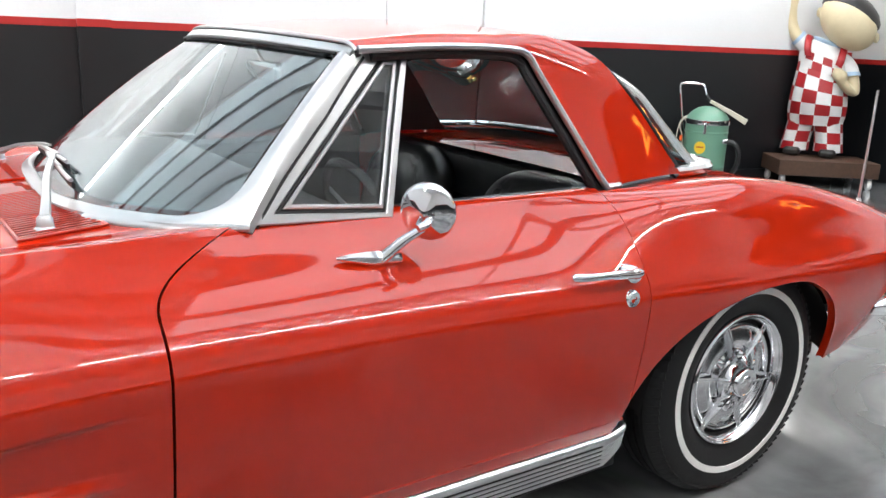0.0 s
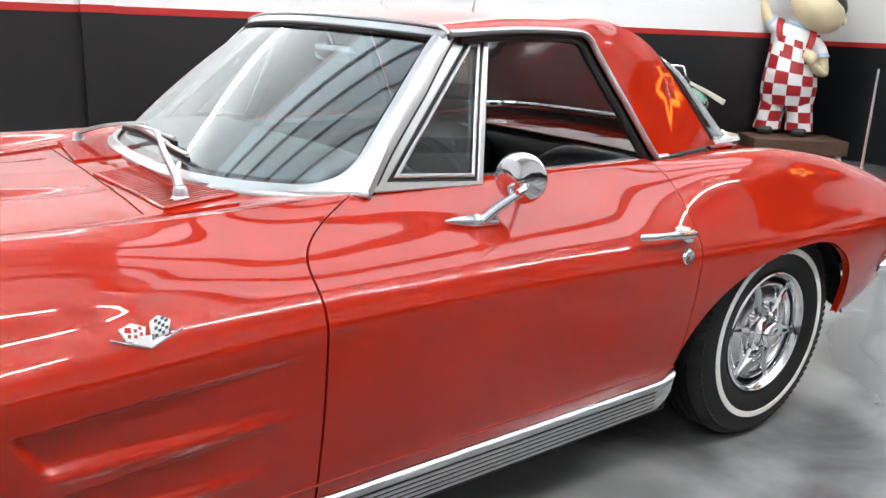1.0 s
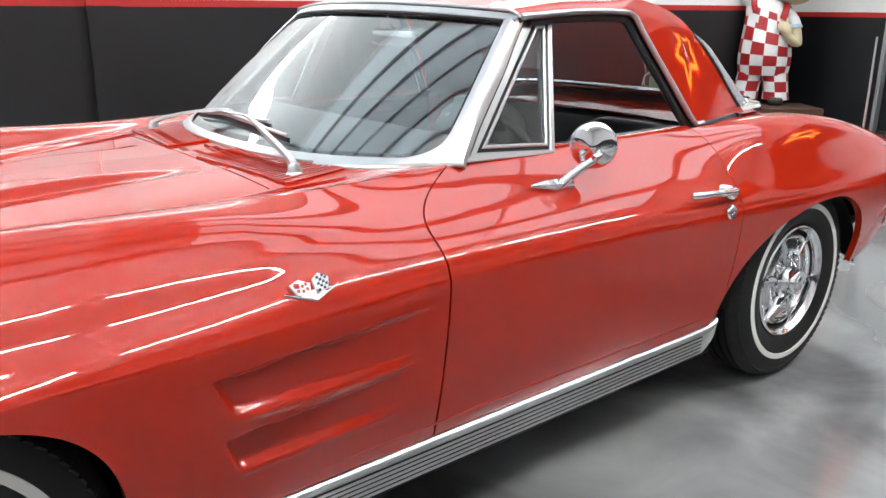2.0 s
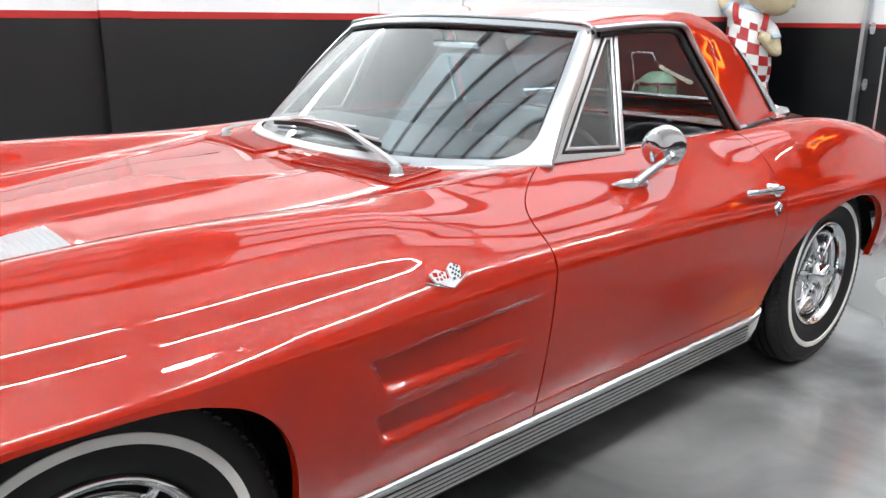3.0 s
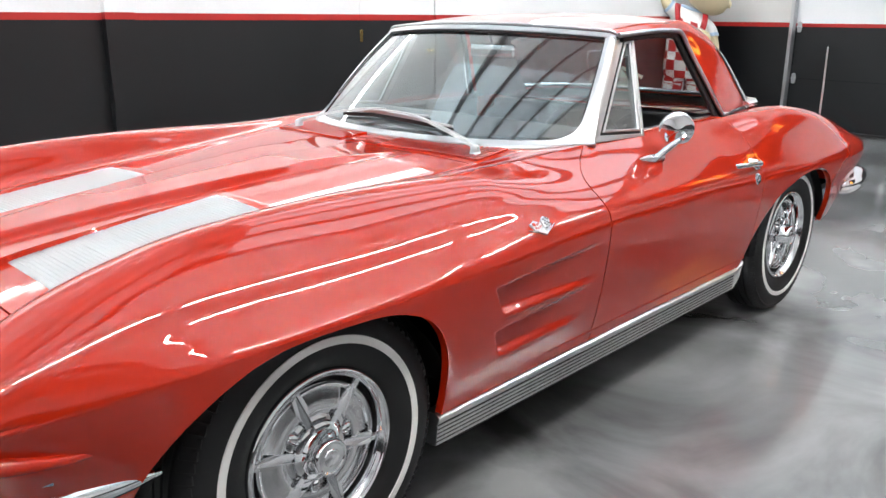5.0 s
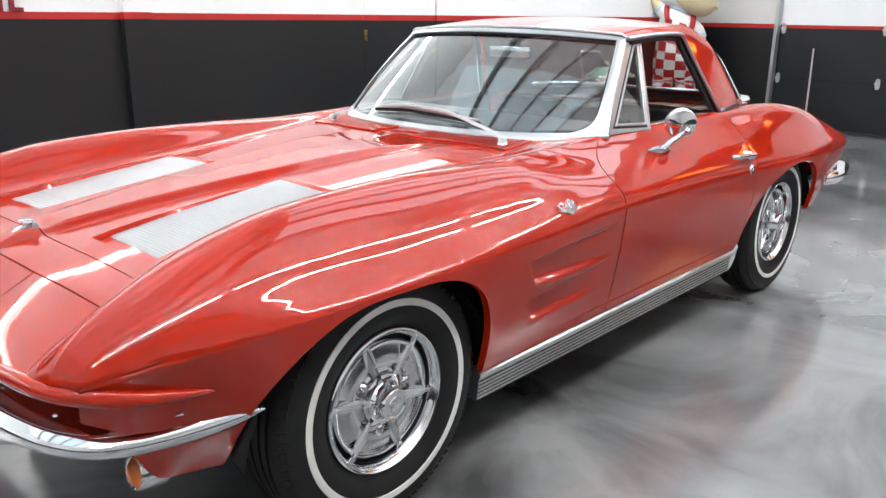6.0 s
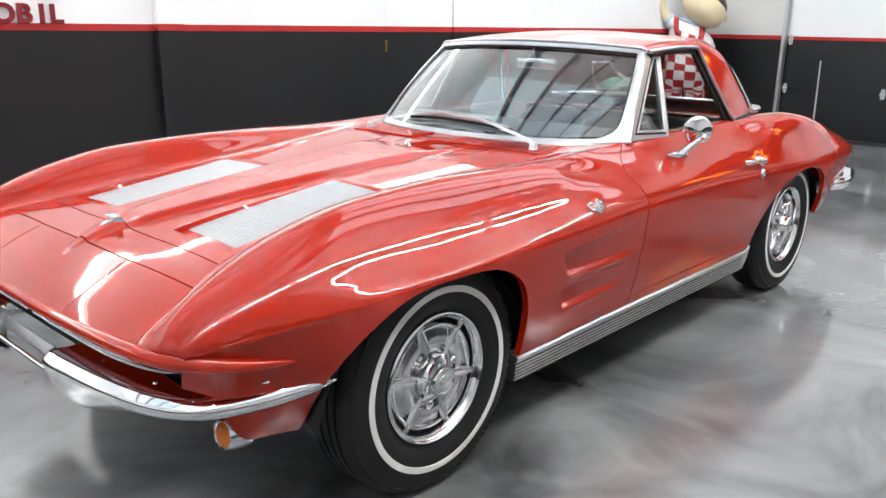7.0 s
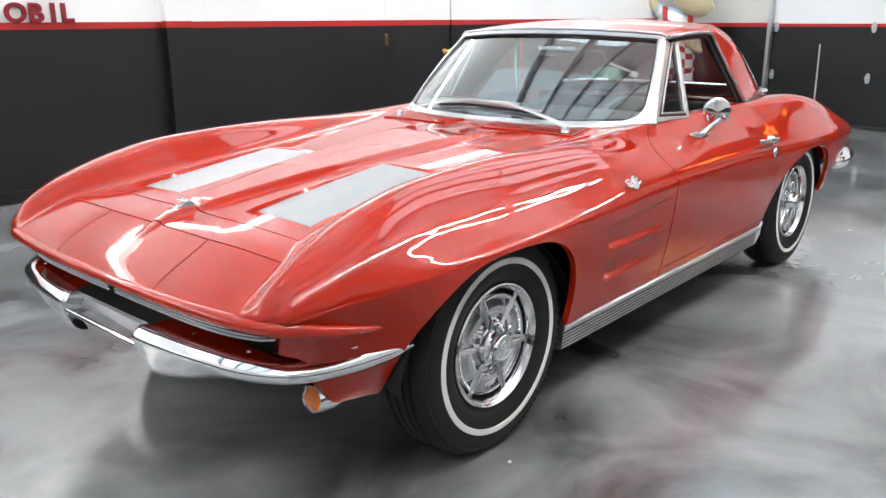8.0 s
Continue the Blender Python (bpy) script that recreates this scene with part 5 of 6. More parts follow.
def build_emblems():
    for s in (-1, 1):
        at, lean = on_side(-0.562, 0.707)
        tilt = pose(-0.562, (at + 0.001) * s, 0.707) @ Matrix.Rotation(radians(0 if s > 0 else 180), 4, "Z") @ Matrix.Rotation(lean, 4, "X")
        flag_emblem(car, tilt, s)
    nose = smooth_line([(-1.80, 0, 0.695), (-1.765, 0, 0.717), (-1.72, 0, 0.728)], 6)
    w = part("hood_ornament", sweep(nose, [(-0.024, -0.008), (0.024, -0.008), (0.016, 0.006), (0.0, 0.010), (-0.016, 0.006)], (0, 0, 1), taper=np.linspace(0.1, 1, len(nose))), CHROME, car, "chrome wedge with a crossed-flags emblem")
    flag_emblem(w, pose(-1.735, 0, 0.738, -90, 0, 90) @ Matrix.Diagonal((0.6, 0.6, 0.6, 1)))


def build_inserts():
    """Ribbed silver panels in the bonnet."""
    B = recess(HOOD_FIELD)
    sel = np.where((B[:, 0, 0] > -1.625) & (B[:, 0, 0] < -1.09))[0]
    n = B.shape[1]
    f = np.linspace(0.120, 0.948, 12) * (n - 1)
    rows = []
    xs = np.linspace(sel[0], sel[-1], 150)
    for i in xs:
        k = int(min(i, len(B) - 2)); t = i - k
        line = B[k] * (1 - t) + B[k + 1] * t
        rows.append(np.stack([np.interp(f, np.arange(n), line[:, c]) for c in range(3)], 1))
    P = np.array(rows)
    ph = np.arange(len(xs)) % 3
    big = (np.arange(len(xs)) % 21) < 2
    P[..., 2] += 0.0022 + 0.0013 * (ph == 1)[:, None] - 0.0016 * big[:, None]
    for s in (1, -1):
        g = grid(P)
        part("hood_insert", g if s > 0 else mirrored(g), SILVER, car, "ribbed silver bonnet insert", angle=20)


def cowl_height(x, y):
    _, b, c = top_section(x)
    line = hood_relief(np.concatenate([b, c[1:]]))
    return float(np.interp(abs(y), line[::-1, 1], line[::-1, 2]))


def cowl_point(k, w, s, up):
    """k from the inboard to the outboard end of a cowl vent, w from front to back."""
    x = (-0.452 + 0.034 * k) * (1 - w) + (-0.348 + 0.072 * k) * w
    y = (0.102 + 0.380 * k) * (1 - w) + (0.092 + 0.380 * k) * w
    return np.array((x, y * s, cowl_height(x, y) + up))


def build_cowl():
    # black sheet laid over the cowl, in place of the shade inside open slots
    slot = mat("slot_shade_black", (0.004, 0.004, 0.004), 0.9, spec=0.0)
    for s in (-1, 1):
        base = np.array([[cowl_point(k, w, s, 0.0028) for k in np.linspace(0, 1, 28)] for w in np.linspace(0, 1, 8)])
        c = part("cowl_vent", grid(base, flip=s < 0), slot, car, "slatted red cowl vent")
        for k in np.linspace(0.02, 0.98, 25):
            line = np.array([cowl_point(k, w, s, 0.0042) for w in np.linspace(0, 1, 6)])
            part("slat", flat_bar(line, 0.0074, 0.0026, (0, 0, 1)), RED, c)
        for w in (-0.02, 1.02):
            line = np.array([cowl_point(k, w, s, 0.0026) for k in np.linspace(-0.02, 1.02, 12)])
            part("vent_rim", flat_bar(line, 0.008, 0.006, (0, 0, 1)), RED, c)
        for k in (-0.01, 1.01):
            line = np.array([cowl_point(k, w, s, 0.0026) for w in np.linspace(-0.04, 1.04, 6)])
            part("vent_rim", flat_bar(line, 0.008, 0.006, (0, 0, 1)), RED, c)


def build_wipers():
    for s, up in ((-1, 0.0), (1, 0.014)):
        piv = np.array((-0.372, 0.436 * s, cowl_height(-0.372, 0.436) + 0.002))
        cap = lathe([(0.0, 0.026), (0.010, 0.025), (0.014, 0.020), (0.015, 0.006), (0.020, 0.0)], 20, "z")
        w = part("wiper", moved(cap, pose(*piv)), SATIN, car, "stainless windshield wiper, parked")

        def on_glass(y, v, out):
            return windscreen_point(y / 0.62, v, out)

        knee = on_glass(0.045 * s, 0.125 + up, 0.030)
        mid = piv + (knee - piv) * 0.5 + np.array((-0.004, 0, 0.022))
        arm = smooth_line([piv + (0, 0, 0.020), piv + (knee - piv) * 0.14 + (0, 0, 0.024), mid, piv + (knee - piv) * 0.82 + (0, 0, 0.012), knee], 6)
        part("wiper_arm", sweep(arm, [(-0.008, -0.003), (0.008, -0.003), (0.006, 0.005), (-0.006, 0.005)], (0, 0, 1), taper=np.linspace(1.35, 0.6, len(arm))), SATIN, w, "flat stainless arm")
        ys = np.linspace(-0.16, 0.27, 26)
        arc = 0.105 + up - 0.30 * (ys - 0.045) ** 2 - 0.10 * (ys - 0.045)
        holder = np.array([on_glass(y * s, v, 0.022) for y, v in zip(ys, arc)])
        part("wiper_blade", flat_bar(holder, 0.009, 0.008, (0, 0, 1)), SATIN, w, "slim stainless blade holder")
        bridge = np.array([on_glass(y * s, 0.108 + up - 0.10 * (y - 0.045), 0.022 + 0.010 * math.cos((y - 0.045) * 14)) for y in np.linspace(-0.06, 0.15, 12)])
        part("bridge", flat_bar(bridge, 0.011, 0.006, (0, 0, 1)), SATIN, w)
        rubber = np.array([on_glass(y * s, v - 0.012, 0.010) for y, v in zip(ys, arc)])
        part("rubber", flat_bar(rubber, 0.006, 0.012, (0, 0, 1)), SEAL, w)


def build_mirror():
    foot = smooth_line([(0.070, -0.736, 0.797), (0.10, -0.741, 0.797), (0.15, -0.745, 0.793), (0.20, -0.746, 0.787)], 6)
    k = np.concatenate([np.linspace(0.15, 1, 12), np.linspace(1, 0.75, len(foot) - 12)])
    m = part("side_mirror", sweep(foot, [(-0.017, -0.006), (0.017, -0.006), (0.015, 0.0), (0.007, 0.011), (-0.007, 0.011), (-0.015, 0.0)], (0, -0.7, 0.7), taper=k), CHROME, car, "round chrome door mirror", angle=40)
    stem = smooth_line([(0.160, -0.748, 0.792), (0.178, -0.765, 0.815), (0.196, -0.786, 0.838), (0.212, -0.806, 0.856)], 6)
    part("stem", sweep(stem, circle(0.012, 12, 0.007), (1, 0, 0), taper=np.linspace(1.15, 0.7, len(stem))), CHROME, m, "slanted chrome stem", angle=60)
    turn = pose(0.246, -0.764, 0.876, 0, -5, 36)
    bracket = smooth_line([(0.200, -0.808, 0.857), (0.214, -0.808, 0.862), (0.232, -0.797, 0.867)], 5)
    part("bracket", flat_bar(bracket, 0.016, 0.014, (0, 0, 1)), CHROME, m)
    head = lathe([(0.0, -0.021), (0.006, -0.0205), (0.012, -0.0185), (0.030, -0.0125), (0.048, -0.0065), (0.0545, -0.002), (0.0570, 0.004), (0.0565, 0.010), (0.053, 0.012)], 48, "x")
    part("mirror_head", head, CHROME, m, "shallow conical chrome mirror back", turn, angle=60)
    part("mirror_glass", lathe([(0.053, 0.010), (0.0, 0.010)], 40, "x"), CHROME, m, "mirror glass", turn)


def build_antenna():
    a = part("antenna", tube([(2.035, -0.600, 0.70), (2.047, -0.595, 0.90), (2.060, -0.588, 1.092)], 0.0046, 8, (0, 1, 0), [1.1, 1.0, 0.85]), SATIN, car, "thin chrome aerial")
    part("antenna_base", moved(lathe([(0.0, 0.03), (0.008, 0.028), (0.012, 0.012), (0.022, 0.0), (0.022, -0.02)], 20, "z"), pose(2.035, -0.600, 0.715)), CHROME, a)


def build_cabin():
    us = np.linspace(-0.965, 0.965, 31)
    rim = np.array([windscreen_point(u, 0.03) + (0.012, 0, 0.0) for u in us])
    rows = [rim]
    for x, z in ((0.02, 0.868), (0.12, 0.866), (0.150, 0.858), (0.162, 0.842), (0.158, 0.815), (0.130, 0.800), (0.120, 0.66)):
        rows.append(np.stack([np.maximum(rim[:, 0] + 0.02, np.full(len(us), x)), rim[:, 1] * 0.985, np.full(len(us), z)], 1))
    dash = grid(np.array(rows))
    part("dashboard", dash, VINYL, car, "black padded dashboard")
    part("footwell", block(-0.06, 1.0, -0.60, 0.60, 0.24, 0.262), VINYL, car, "black carpet")
    part("tunnel", block(0.10, 1.0, -0.11, 0.11, 0.26, 0.46, 0.03, 3), VINYL, car, "black centre tunnel")
    part("parcel_shelf", block(0.93, 1.02, -0.60, 0.60, 0.70, 0.842, 0.02, 3), VINYL, car)
    for s in (-1, 1):
        seat = part("seat", block(0.36, 0.86, s * 0.36 - 0.23, s * 0.36 + 0.23, 0.28, 0.44, 0.05, 4), VINYL, car, "black ribbed vinyl bucket seat", angle=60)
        # ribbed backrest with a rounded top
        P = []
        for v in 1 - (1 - np.linspace(0, 1, 30)) ** 1.6:
            z = 0.40 + 0.445 * v
            crown = math.sqrt(max(0.004, 1 - (max(0, v - 0.72) / 0.285) ** 2))
            half = 0.235 * (0.25 + 0.75 * crown)
            th = 0.072 * (0.15 + 0.85 * crown)
            a = np.linspace(0, 2 * np.pi, 64, endpoint=False)
            c, q = np.cos(a), np.sin(a)
            yy = half * np.sign(c) * np.abs(c) ** 0.5
            xx = th * np.sign(q) * np.abs(q) ** 0.6
            rib = 0.009 * np.sin(yy * 2 * np.pi / 0.028) * (np.abs(yy) < half * 0.72) * (v < 0.9)
            xx = xx - rib * (q < 0)
            P.append(np.stack([0.80 + 0.10 * v + xx, s * 0.36 + yy, np.full_like(a, z)], 1))
        P = np.array(P)
        v, f = grid(P, close_v=True)
        f.append(tuple(range(len(v) - 64, len(v))))
        part("backrest", (v, f), VINYL, seat, "ribbed black backrest", angle=60)
    ring = np.array([(0.0, 0.185 * math.cos(t), 0.185 * math.sin(t)) for t in np.linspace(0, 2 * np.pi, 48, endpoint=False)])
    m = pose(0.34, -0.36, 0.74, 0, -24, 0)
    sw = part("steering_wheel", tube(ring, 0.011, 10, (1, 0, 0), closed=True), VINYL, car, "black three-spoke steering wheel", m)
    part("column", tube([(0, 0, 0), (-0.22, 0, 0)], 0.025, 12), VINYL, sw)
    for a in (0, 120, 240):
        part("wheel_spoke", flat_bar(np.array([(0, 0.03 * math.sin(radians(a)), -0.03 * math.cos(radians(a))), (0, 0.18 * math.sin(radians(a)), -0.18 * math.cos(radians(a)))]), 0.02, 0.004, (1, 0, 0)), ALU, sw)
    part("horn_button", lathe([(0.0, 0.012), (0.03, 0.010), (0.04, 0.0), (0.04, -0.02)], 24, "x"), VINYL, sw)
    rv = part("rear_view_mirror", block(0.205, 0.225, -0.105, 0.105, 1.075, 1.125, 0.008, 3), CHROME, car, "chrome rear view mirror")
    part("mirror_stalk", tube([(0.215, 0, 1.12), (0.19, 0, 1.165)], 0.006, 8, (0, 1, 0)), CHROME, rv)


build_rockers()
build_bumpers()
build_grille()
build_emblems()
build_inserts()
build_cowl()
build_wipers()
build_mirror()
build_antenna()
build_cabin()


# ---- things in the room ----
def build_vacuum():
    green = grain(mat("hammered_green_enamel", (0.16, 0.34, 0.24), 0.35, coat=0.3), 160, 0.08, 0.15, 0.05)
    yellow = mat("yellow_badge", (0.80, 0.52, 0.03), 0.4)
    beige = grain(mat("beige_plastic", (0.62, 0.57, 0.47), 0.45), 60, 0.08)
    v = thing("shop_vacuum", "old green canister vacuum cleaner with a chrome handle by the wall", "vacuum cleaner", pose(5.33, 2.68, 0.0, 0, 0, 215) @ Matrix.Diagonal((0.88, 0.88, 0.985, 1)))
    prof = [(0.0, 0.10), (0.195, 0.10), (0.207, 0.115), (0.210, 0.20), (0.214, 0.205), (0.214, 0.215), (0.210, 0.22), (0.210, 0.50), (0.214, 0.505), (0.214, 0.515), (0.208, 0.52), (0.208, 0.58)]
    part("canister", lathe(prof, 48, "z"), green, v, "green metal canister")
    part("band", lathe([(0.211, 0.575), (0.219, 0.58), (0.221, 0.60), (0.219, 0.62), (0.205, 0.625)], 48, "z"), CHROME, v, "chrome rim band")
    part("lid", lathe([(0.208, 0.622), (0.200, 0.640), (0.178, 0.668), (0.145, 0.698), (0.10, 0.722), (0.05, 0.734), (0.0, 0.737)], 48, "z"), green, v, "domed green lid")
    part("base_ring", lathe([(0.20, 0.075), (0.225, 0.08), (0.225, 0.11), (0.21, 0.115)], 40, "z"), SATIN, v, "bright base ring")
    handle = smooth_line([(-0.02, -0.215, 0.12), (-0.02, -0.225, 0.45), (-0.03, -0.285, 0.78), (-0.04, -0.305, 0.89), (-0.05, -0.285, 0.92), (-0.05, -0.20, 0.925), (-0.045, -0.09, 0.92), (-0.03, -0.065, 0.89), (-0.01, -0.035, 0.82)], 8)
    part("handle", tube(handle, 0.011, 10, (1, 0, 0)), CHROME, v, "bent chrome tube handle")
    part("grip", tube([(-0.01, -0.04, 0.83), (0.01, 0.02, 0.765)], 0.016, 10, (1, 0, 0)), SEAL, v)
    badge = prism([(0.055 * math.cos(t), 0.055 * math.sin(t)) for t in np.linspace(0, 2 * np.pi, 20, endpoint=False)], 0.004, "x")
    part("badge", moved(badge, pose(0.205, -0.03, 0.38, 0, 0, -8)), yellow, v, "round yellow badge")
    part("badge_bar", moved(plain(block(0, 0.003, -0.035, 0.035, -0.006, 0.006)), pose(0.2095, -0.03, 0.385, 0, 0, -8)), mat("badge_print", (0.5, 0.10, 0.02), 0.4), v)
    part("latch", block(0.205, 0.23, -0.014, 0.014, 0.50, 0.60, 0.005), CHROME, v, "chrome lid latch")
    wand = np.array([(0.01, 0.01, 0.78), (0.06, 0.20, 0.70), (0.08, 0.37, 0.62)])
    part("nozzle", sweep(wand, [(-0.020, -0.018), (0.020, -0.018), (0.024, 0.0), (0.020, 0.018), (-0.020, 0.018), (-0.024, 0.0)], (0, 0, 1), taper=[0.7, 1, 1.3]), beige, v, "beige nozzle laid across the lid")
    hose = smooth_line([(0.10, 0.19, 0.44), (0.12, 0.28, 0.43), (0.12, 0.33, 0.36), (0.10, 0.33, 0.24), (0.08, 0.28, 0.14)], 6)
    part("hose", tube(hose, 0.024, 12, (1, 0, 0)), SEAL, v, "black hose")
    part("hose_collar", tube([(0.09, 0.17, 0.44), (0.10, 0.22, 0.44)], 0.03, 12), CHROME, v)
    cord = smooth_line([(0.0, -0.16, 0.66), (0.04, -0.25, 0.60), (0.05, -0.28, 0.45), (0.04, -0.25, 0.30), (0.02, -0.22, 0.42), (0.04, -0.26, 0.56), (0.0, -0.20, 0.64)], 6)
    part("cord", tube(cord, 0.006, 6, (1, 0, 0)), beige, v, "coiled beige cord")
    part("cord_clip", moved(plain(block(-0.012, 0.012, -0.014, 0.014, -0.025, 0.025, 0.005)), pose(0.05, -0.235, 0.44)), mat("orange_clip", (0.8, 0.12, 0.02), 0.4), v, "orange clip")
    part("seal", lathe([(0.02, 0.0), (0.19, 0.0), (0.19, 0.08), (0.05, 0.1)], 24, "z"), SEAL, v, "black rolling base")


def build_plinth():
    brown = grain(mat("dark_brown_wood", (0.085, 0.045, 0.028), 0.5), 30, 0.35, 0.1, 0.1, 3)
    m = pose(6.613, 2.362, 0, 0, 0, 232)
    b = thing("statue_plinth", "low dark brown wooden box on castors", "plinth", m)
    part("box", block(-0.275, 0.275, -0.45, 0.45, 0.11, 0.25, 0.006), brown, b, "dark brown wooden box")
    for x in (-0.215, 0.215):
        for y in (-0.39, 0.39):
            c = part("castor", moved(lathe([(0.0, -0.018), (0.042, -0.018), (0.048, -0.009), (0.048, 0.009), (0.042, 0.018), (0.0, 0.018)], 24), pose(x, y, 0.0485)), WHITEWALL, b, "pale castor wheel")
            part("fork", block(x - 0.022, x + 0.022, y - 0.022, y + 0.022, 0.06, 0.114, 0.004), SATIN, c)


def build_statue():
    """A plain standing figure with a raised arm, one mesh."""
    mats = [grain(mat("cream_statue_paint", (0.66, 0.56, 0.36), 0.4), 20, 0.05, 0.05), grain(mat("white_statue_paint", (0.78, 0.78, 0.77), 0.4), 20, 0.04, 0.05),
            grain(mat("red_statue_paint", (0.38, 0.012, 0.016), 0.4), 20, 0.06, 0.05), grain(mat("black_statue_paint", (0.02, 0.017, 0.016), 0.35), 20, 0.1), grain(mat("pale_blue_statue_paint", (0.40, 0.56, 0.72), 0.4), 20, 0.05)]
    verts, faces, slots = [], [], []

    def add(src, slot):
        n = len(verts)
        verts.extend(src[0])
        faces.extend(tuple(i + n for i in f) for f in src[1])
        slots.extend(slot if isinstance(slot, list) else [slot] * len(src[1]))

    def loft(rings, k=32):
        P = []
        for x, y, z, rx, ry in rings:
            P.append([(x + rx * math.cos(t), y + ry * math.sin(t), z) for t in np.linspace(0, 2 * np.pi, k, endpoint=False)])
        return grid(np.array(P), close_v=True)

    def smooth_rings(rows, n):
        return smooth_line(rows, n)

    def checks(src, k, rows, cell_v, cell_u):
        """Red and white squares over a lofted skin."""
        out = []
        for i in range(rows - 1):
            for j in range(k):
                out.append(2 if ((i // cell_v) + (j // cell_u)) % 2 else 1)
        return out

    # x faces the room, y is the figure's left, z up; feet at 0
    for s in (-1, 1):
        shoe = moved(plain(block(-0.10, 0.17, -0.075, 0.075, 0, 0.08, 0.03, 3)), pose(0.02, s * 0.16, 0))
        add(shoe, 3)
        leg = smooth_rings([(0.0, s * 0.155, 0.05, 0.125, 0.135), (0.0, s * 0.145, 0.15, 0.12, 0.128), (0.0, s * 0.125, 0.28, 0.125, 0.130), (0.0, s * 0.11, 0.38, 0.135, 0.132)], 6)
        g = loft(leg, 24)
        add(g, checks(g, 24, len(leg), 5, 4))
    body = smooth_rings([(0.0, 0, 0.30, 0.155, 0.245), (0.01, 0, 0.40, 0.185, 0.262), (0.02, 0, 0.52, 0.205, 0.262), (0.02, 0, 0.66, 0.205, 0.250), (0.01, 0, 0.80, 0.185, 0.235), (0.0, 0, 0.90, 0.165, 0.228)], 6)
    g = loft(body, 48)
    add(g, checks(g, 48, len(body), 6, 4))
    chest = smooth_rings([(0.0, 0, 0.86, 0.168, 0.229), (0.0, 0, 0.98, 0.150, 0.230), (-0.005, 0, 1.08, 0.125, 0.200), (-0.01, 0, 1.14, 0.085, 0.110), (-0.01, 0, 1.17, 0.07, 0.08)], 6)
    g = loft(chest, 40)
    add(g, 1)
    bib = np.array([[(0.0 + r * math.cos(t), 1.38 * r * math.sin(t), z) for t in np.linspace(-0.75, 0.75, 13)] for z, r in ((0.86, 0.180), (0.90, 0.176), (0.94, 0.170), (0.98, 0.163), (1.01, 0.157))])
    g = grid(bib)
    add(g, [2 if ((i // 2) + (j // 3)) % 2 else 1 for i in range(4) for j in range(12)])
    for s in (-1, 1):
        strap = smooth_line([(0.150, s * 0.135, 0.97), (0.145, s * 0.15, 1.04), (0.085, s * 0.155, 1.115), (0.0, s * 0.15, 1.14), (-0.09, s * 0.13, 1.06)], 6)
        add(flat_bar(strap, 0.06, 0.03, np.array((0.6, 0, 0.8))), 2)
    collar = [(-0.01 + 0.088 * math.cos(t), 0.105 * math.sin(t), 1.145) for t in np.linspace(0, 2 * np.pi, 28, endpoint=False)]
    add(tube(collar, 0.02, 8, closed=True), 4)
    # head and hair
    head = lathe([(0.0, -0.245)] + [(0.245 * math.cos(a), 0.245 * math.sin(a)) for a in np.linspace(-1.35, 1.35, 18)] + [(0.0, 0.245)], 36, "z")
    tilt = pose(0.03, 0.15, 1.375, -6, 0, 0) @ Matrix.Diagonal((0.92, 1.02, 0.98, 1))
    add(moved(head, tilt), 0)
    hair = lathe([(0.235, 0.045), (0.252, 0.06), (0.252, 0.10), (0.225, 0.165), (0.16, 0.225), (0.07, 0.262), (0.0, 0.268)], 36, "z")
    add(moved(hair, tilt @ pose(-0.035, 0, 0.012, 0, -14, 0)), 3)
    for s in (-1, 1):
        add(moved(lathe([(0.0, -0.03), (0.04, -0.02), (0.05, 0.0), (0.04, 0.02), (0.0, 0.03)], 16), tilt @ pose(-0.01, s * 0.245, -0.02)), 0)
    # raised right arm, left arm bent to the chest
    up = smooth_line([(0.0, -0.18, 1.05), (0.01, -0.27, 1.10), (0.02, -0.335, 1.20), (0.02, -0.36, 1.34), (0.03, -0.345, 1.50)], 6)
    add(tube(up, 0.062, 14, (1, 0, 0), np.linspace(1.05, 0.9, len(up))), 0)
    add(moved(lathe([(0.0, -0.08), (0.05, -0.06), (0.075, 0.0), (0.055, 0.07), (0.0, 0.09)], 18, "z"), pose(0.03, -0.345, 1.56)), 0)
    sleeve = smooth_line([(0.0, -0.10, 1.00), (0.0, -0.19, 1.055), (0.008, -0.262, 1.10)], 6)
    add(tube(sleeve, 0.098, 16, (1, 0, 0), np.linspace(1.0, 0.85, len(sleeve))), 1)
    add(tube(sleeve[-3:], 0.090, 16, (1, 0, 0)), 4)
    sleeve = smooth_line([(0.0, 0.10, 1.03), (0.0, 0.20, 1.00), (0.01, 0.25, 0.92)], 6)
    add(tube(sleeve, 0.095, 16, (1, 0, 0), np.linspace(1.0, 0.85, len(sleeve))), 1)
    add(tube(sleeve[-3:], 0.087, 16, (1, 0, 0)), 4)
    down = smooth_line([(0.0, 0.245, 0.95), (0.02, 0.275, 0.82), (0.07, 0.275, 0.745), (0.15, 0.235, 0.78), (0.20, 0.175, 0.86)], 6)
    add(tube(down, 0.062, 14, (1, 0, 0), np.linspace(1.05, 0.85, len(down))), 0)
    add(moved(lathe([(0.0, -0.07), (0.05, -0.055), (0.072, 0.0), (0.055, 0.06), (0.0, 0.075)], 18, "z"), pose(0.215, 0.165, 0.89)), 0)
    # one shoulder hangs lower than the other
    sag = [0.33 * (v[1] + 0.2) * float(ease(np.array((v[2] - 0.35) / 0.6))) for v in verts]
    verts = [(v[0], v[1] + 0.05 * d, v[2] - d) for v, d in zip(verts, sag)]
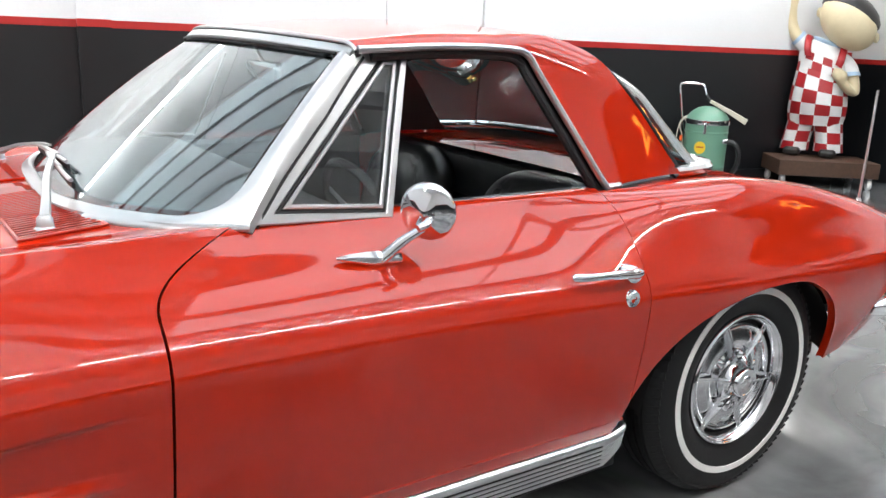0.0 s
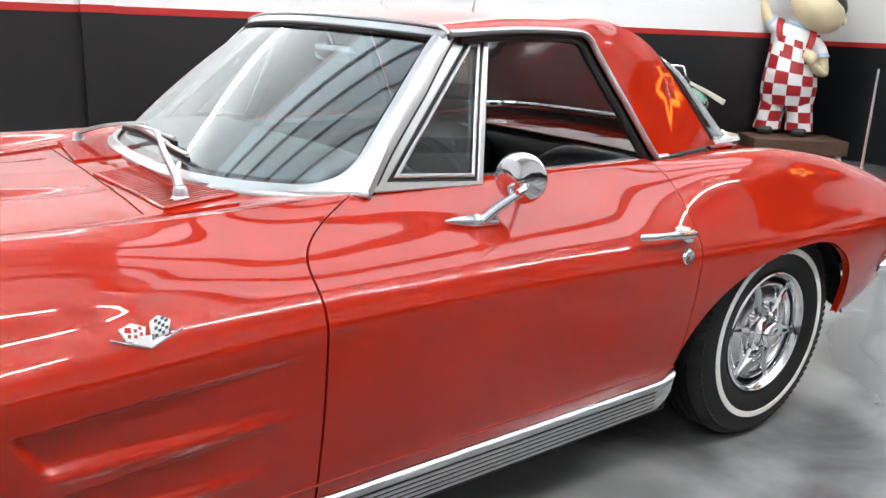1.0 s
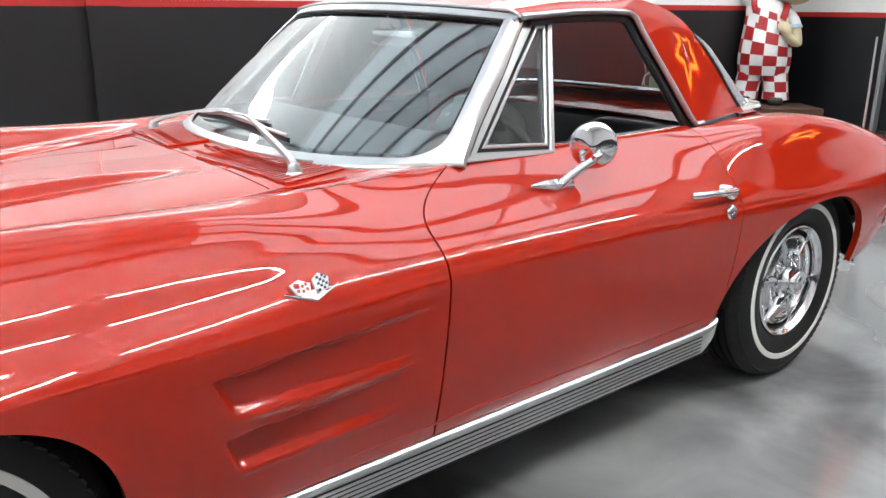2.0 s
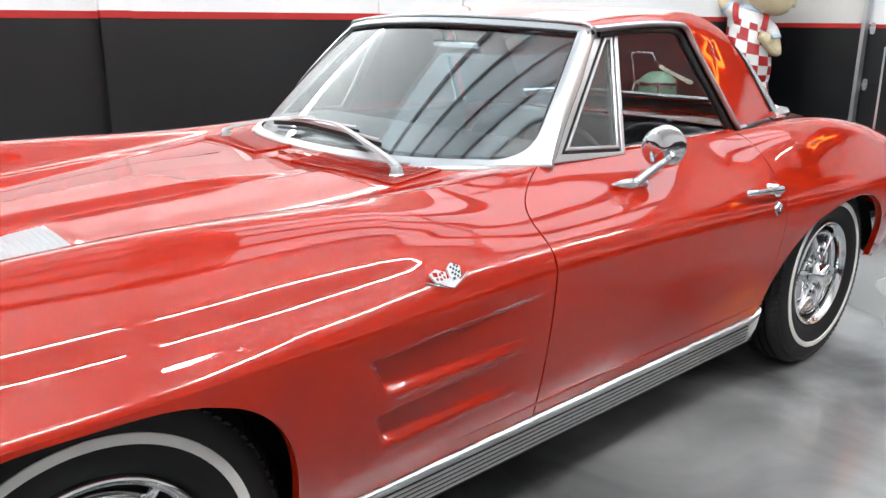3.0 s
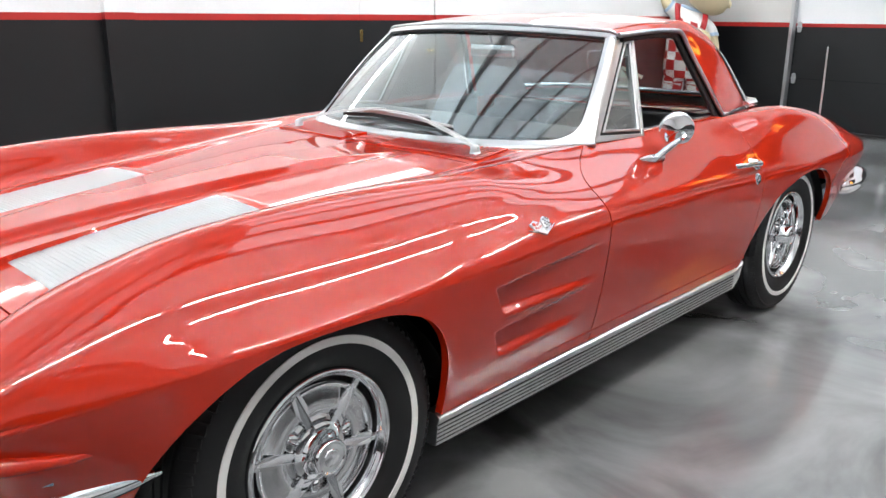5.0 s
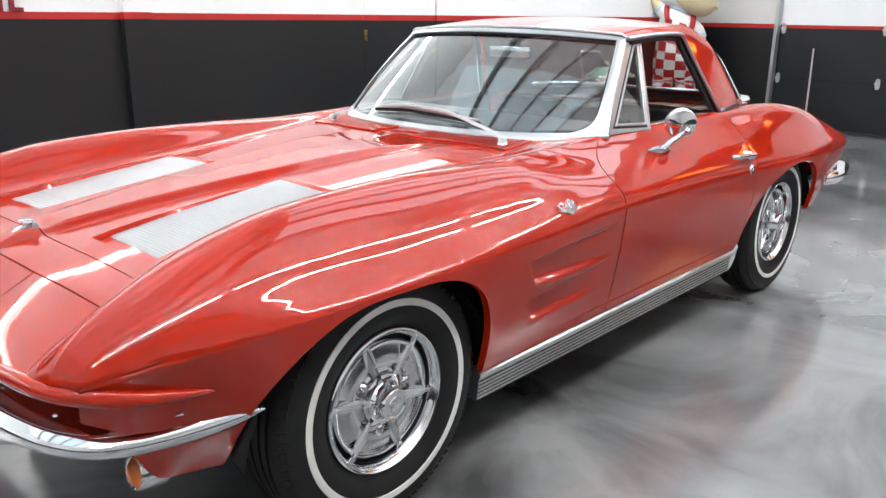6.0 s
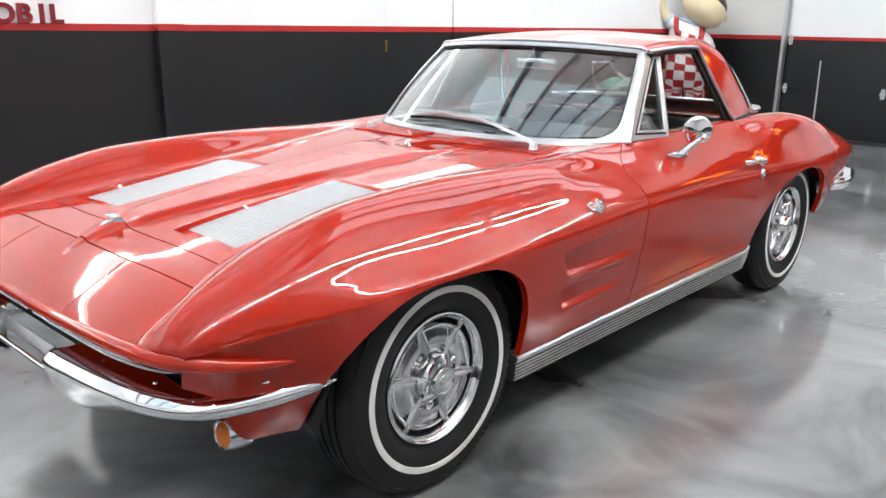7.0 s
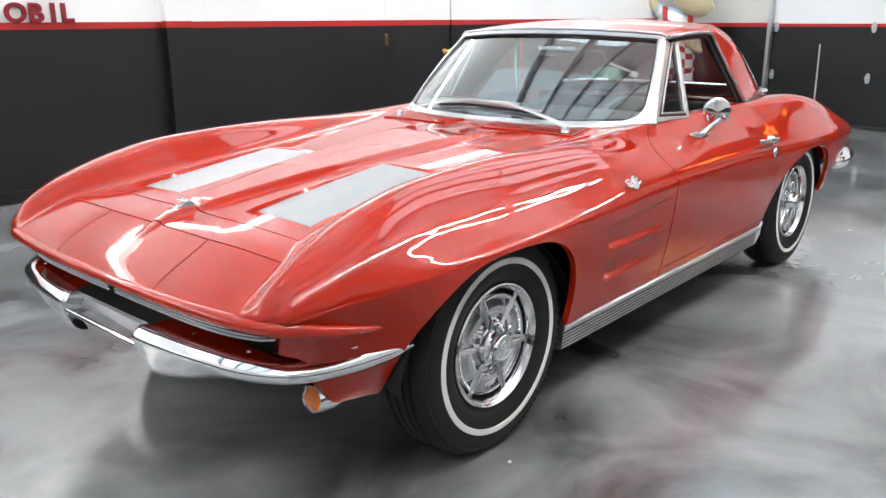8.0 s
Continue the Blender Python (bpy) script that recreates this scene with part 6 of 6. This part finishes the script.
    me = bpy.data.meshes.new("statue")
    me.from_pydata([tuple(map(float, v)) for v in verts], [], faces)
    for m in mats:
        me.materials.append(m)
    me.polygons.foreach_set("material_index", slots)
    me.polygons.foreach_set("use_smooth", [True] * len(me.polygons))
    me.set_sharp_from_angle(angle=radians(50))
    ob = new("statue", me)
    ob.matrix_basis = pose(6.74, 2.545, 0.25, 0, 0, 207) @ Matrix.Scale(0.99, 4)
    tagged(ob, "painted statue in red and white checked overalls with one arm raised", "statue")


def build_star():
    """The neon star over the big door."""
    neon = mat("neon_orange", (1.0, 0.42, 0.05), emit=5.5)
    redn = mat("neon_red", (1.0, 0.05, 0.02), emit=2.0)
    s = thing("neon_star_sign", "orange neon star sign on the grey wall above the garage door", "neon sign", ROOM @ pose(-0.16, -5.45, 2.92))

    def star(r, k=0.45):
        p = [(0, (r if i % 2 == 0 else r * k) * math.sin(math.pi * i / 5), (r if i % 2 == 0 else r * k) * math.cos(math.pi * i / 5)) for i in range(10)]
        out = []
        for a, b in zip(p, p[1:] + p[:1]):
            out += [tuple(np.array(a) * (1 - t) + np.array(b) * t) for t in (0.0, 0.25, 0.5, 0.75)]
        return out

    part("tube", tube(star(0.42), 0.035, 8, (1, 0, 0), closed=True), neon, s, "glowing orange tube")
    part("tube", tube(star(0.56), 0.014, 8, (1, 0, 0), closed=True), redn, s, "glowing red tube")
    part("board", block(0.08, 0.12, -1.35, 1.35, -0.75, 0.75, 0.01), BLACKW, s, "black sign board")
    part("bracket", block(0.0, 0.16, -0.04, 0.04, -0.2, 0.55, 0.005), SATIN, s)


def build_pebble():
    bm = bmesh.new()
    bmesh.ops.create_icosphere(bm, subdivisions=2, radius=0.007)
    rng = random.Random(4)
    for v in bm.verts:
        v.co *= rng.uniform(0.8, 1.1)
        v.co.z *= 0.7
    solid("pebble", bm, WHITEWALL, "small pale stone lying on the grey floor", "stone", m=pose(-1.289, -0.875, 0.005))


build_vacuum()
build_plinth()
build_statue()
build_star()
build_pebble()
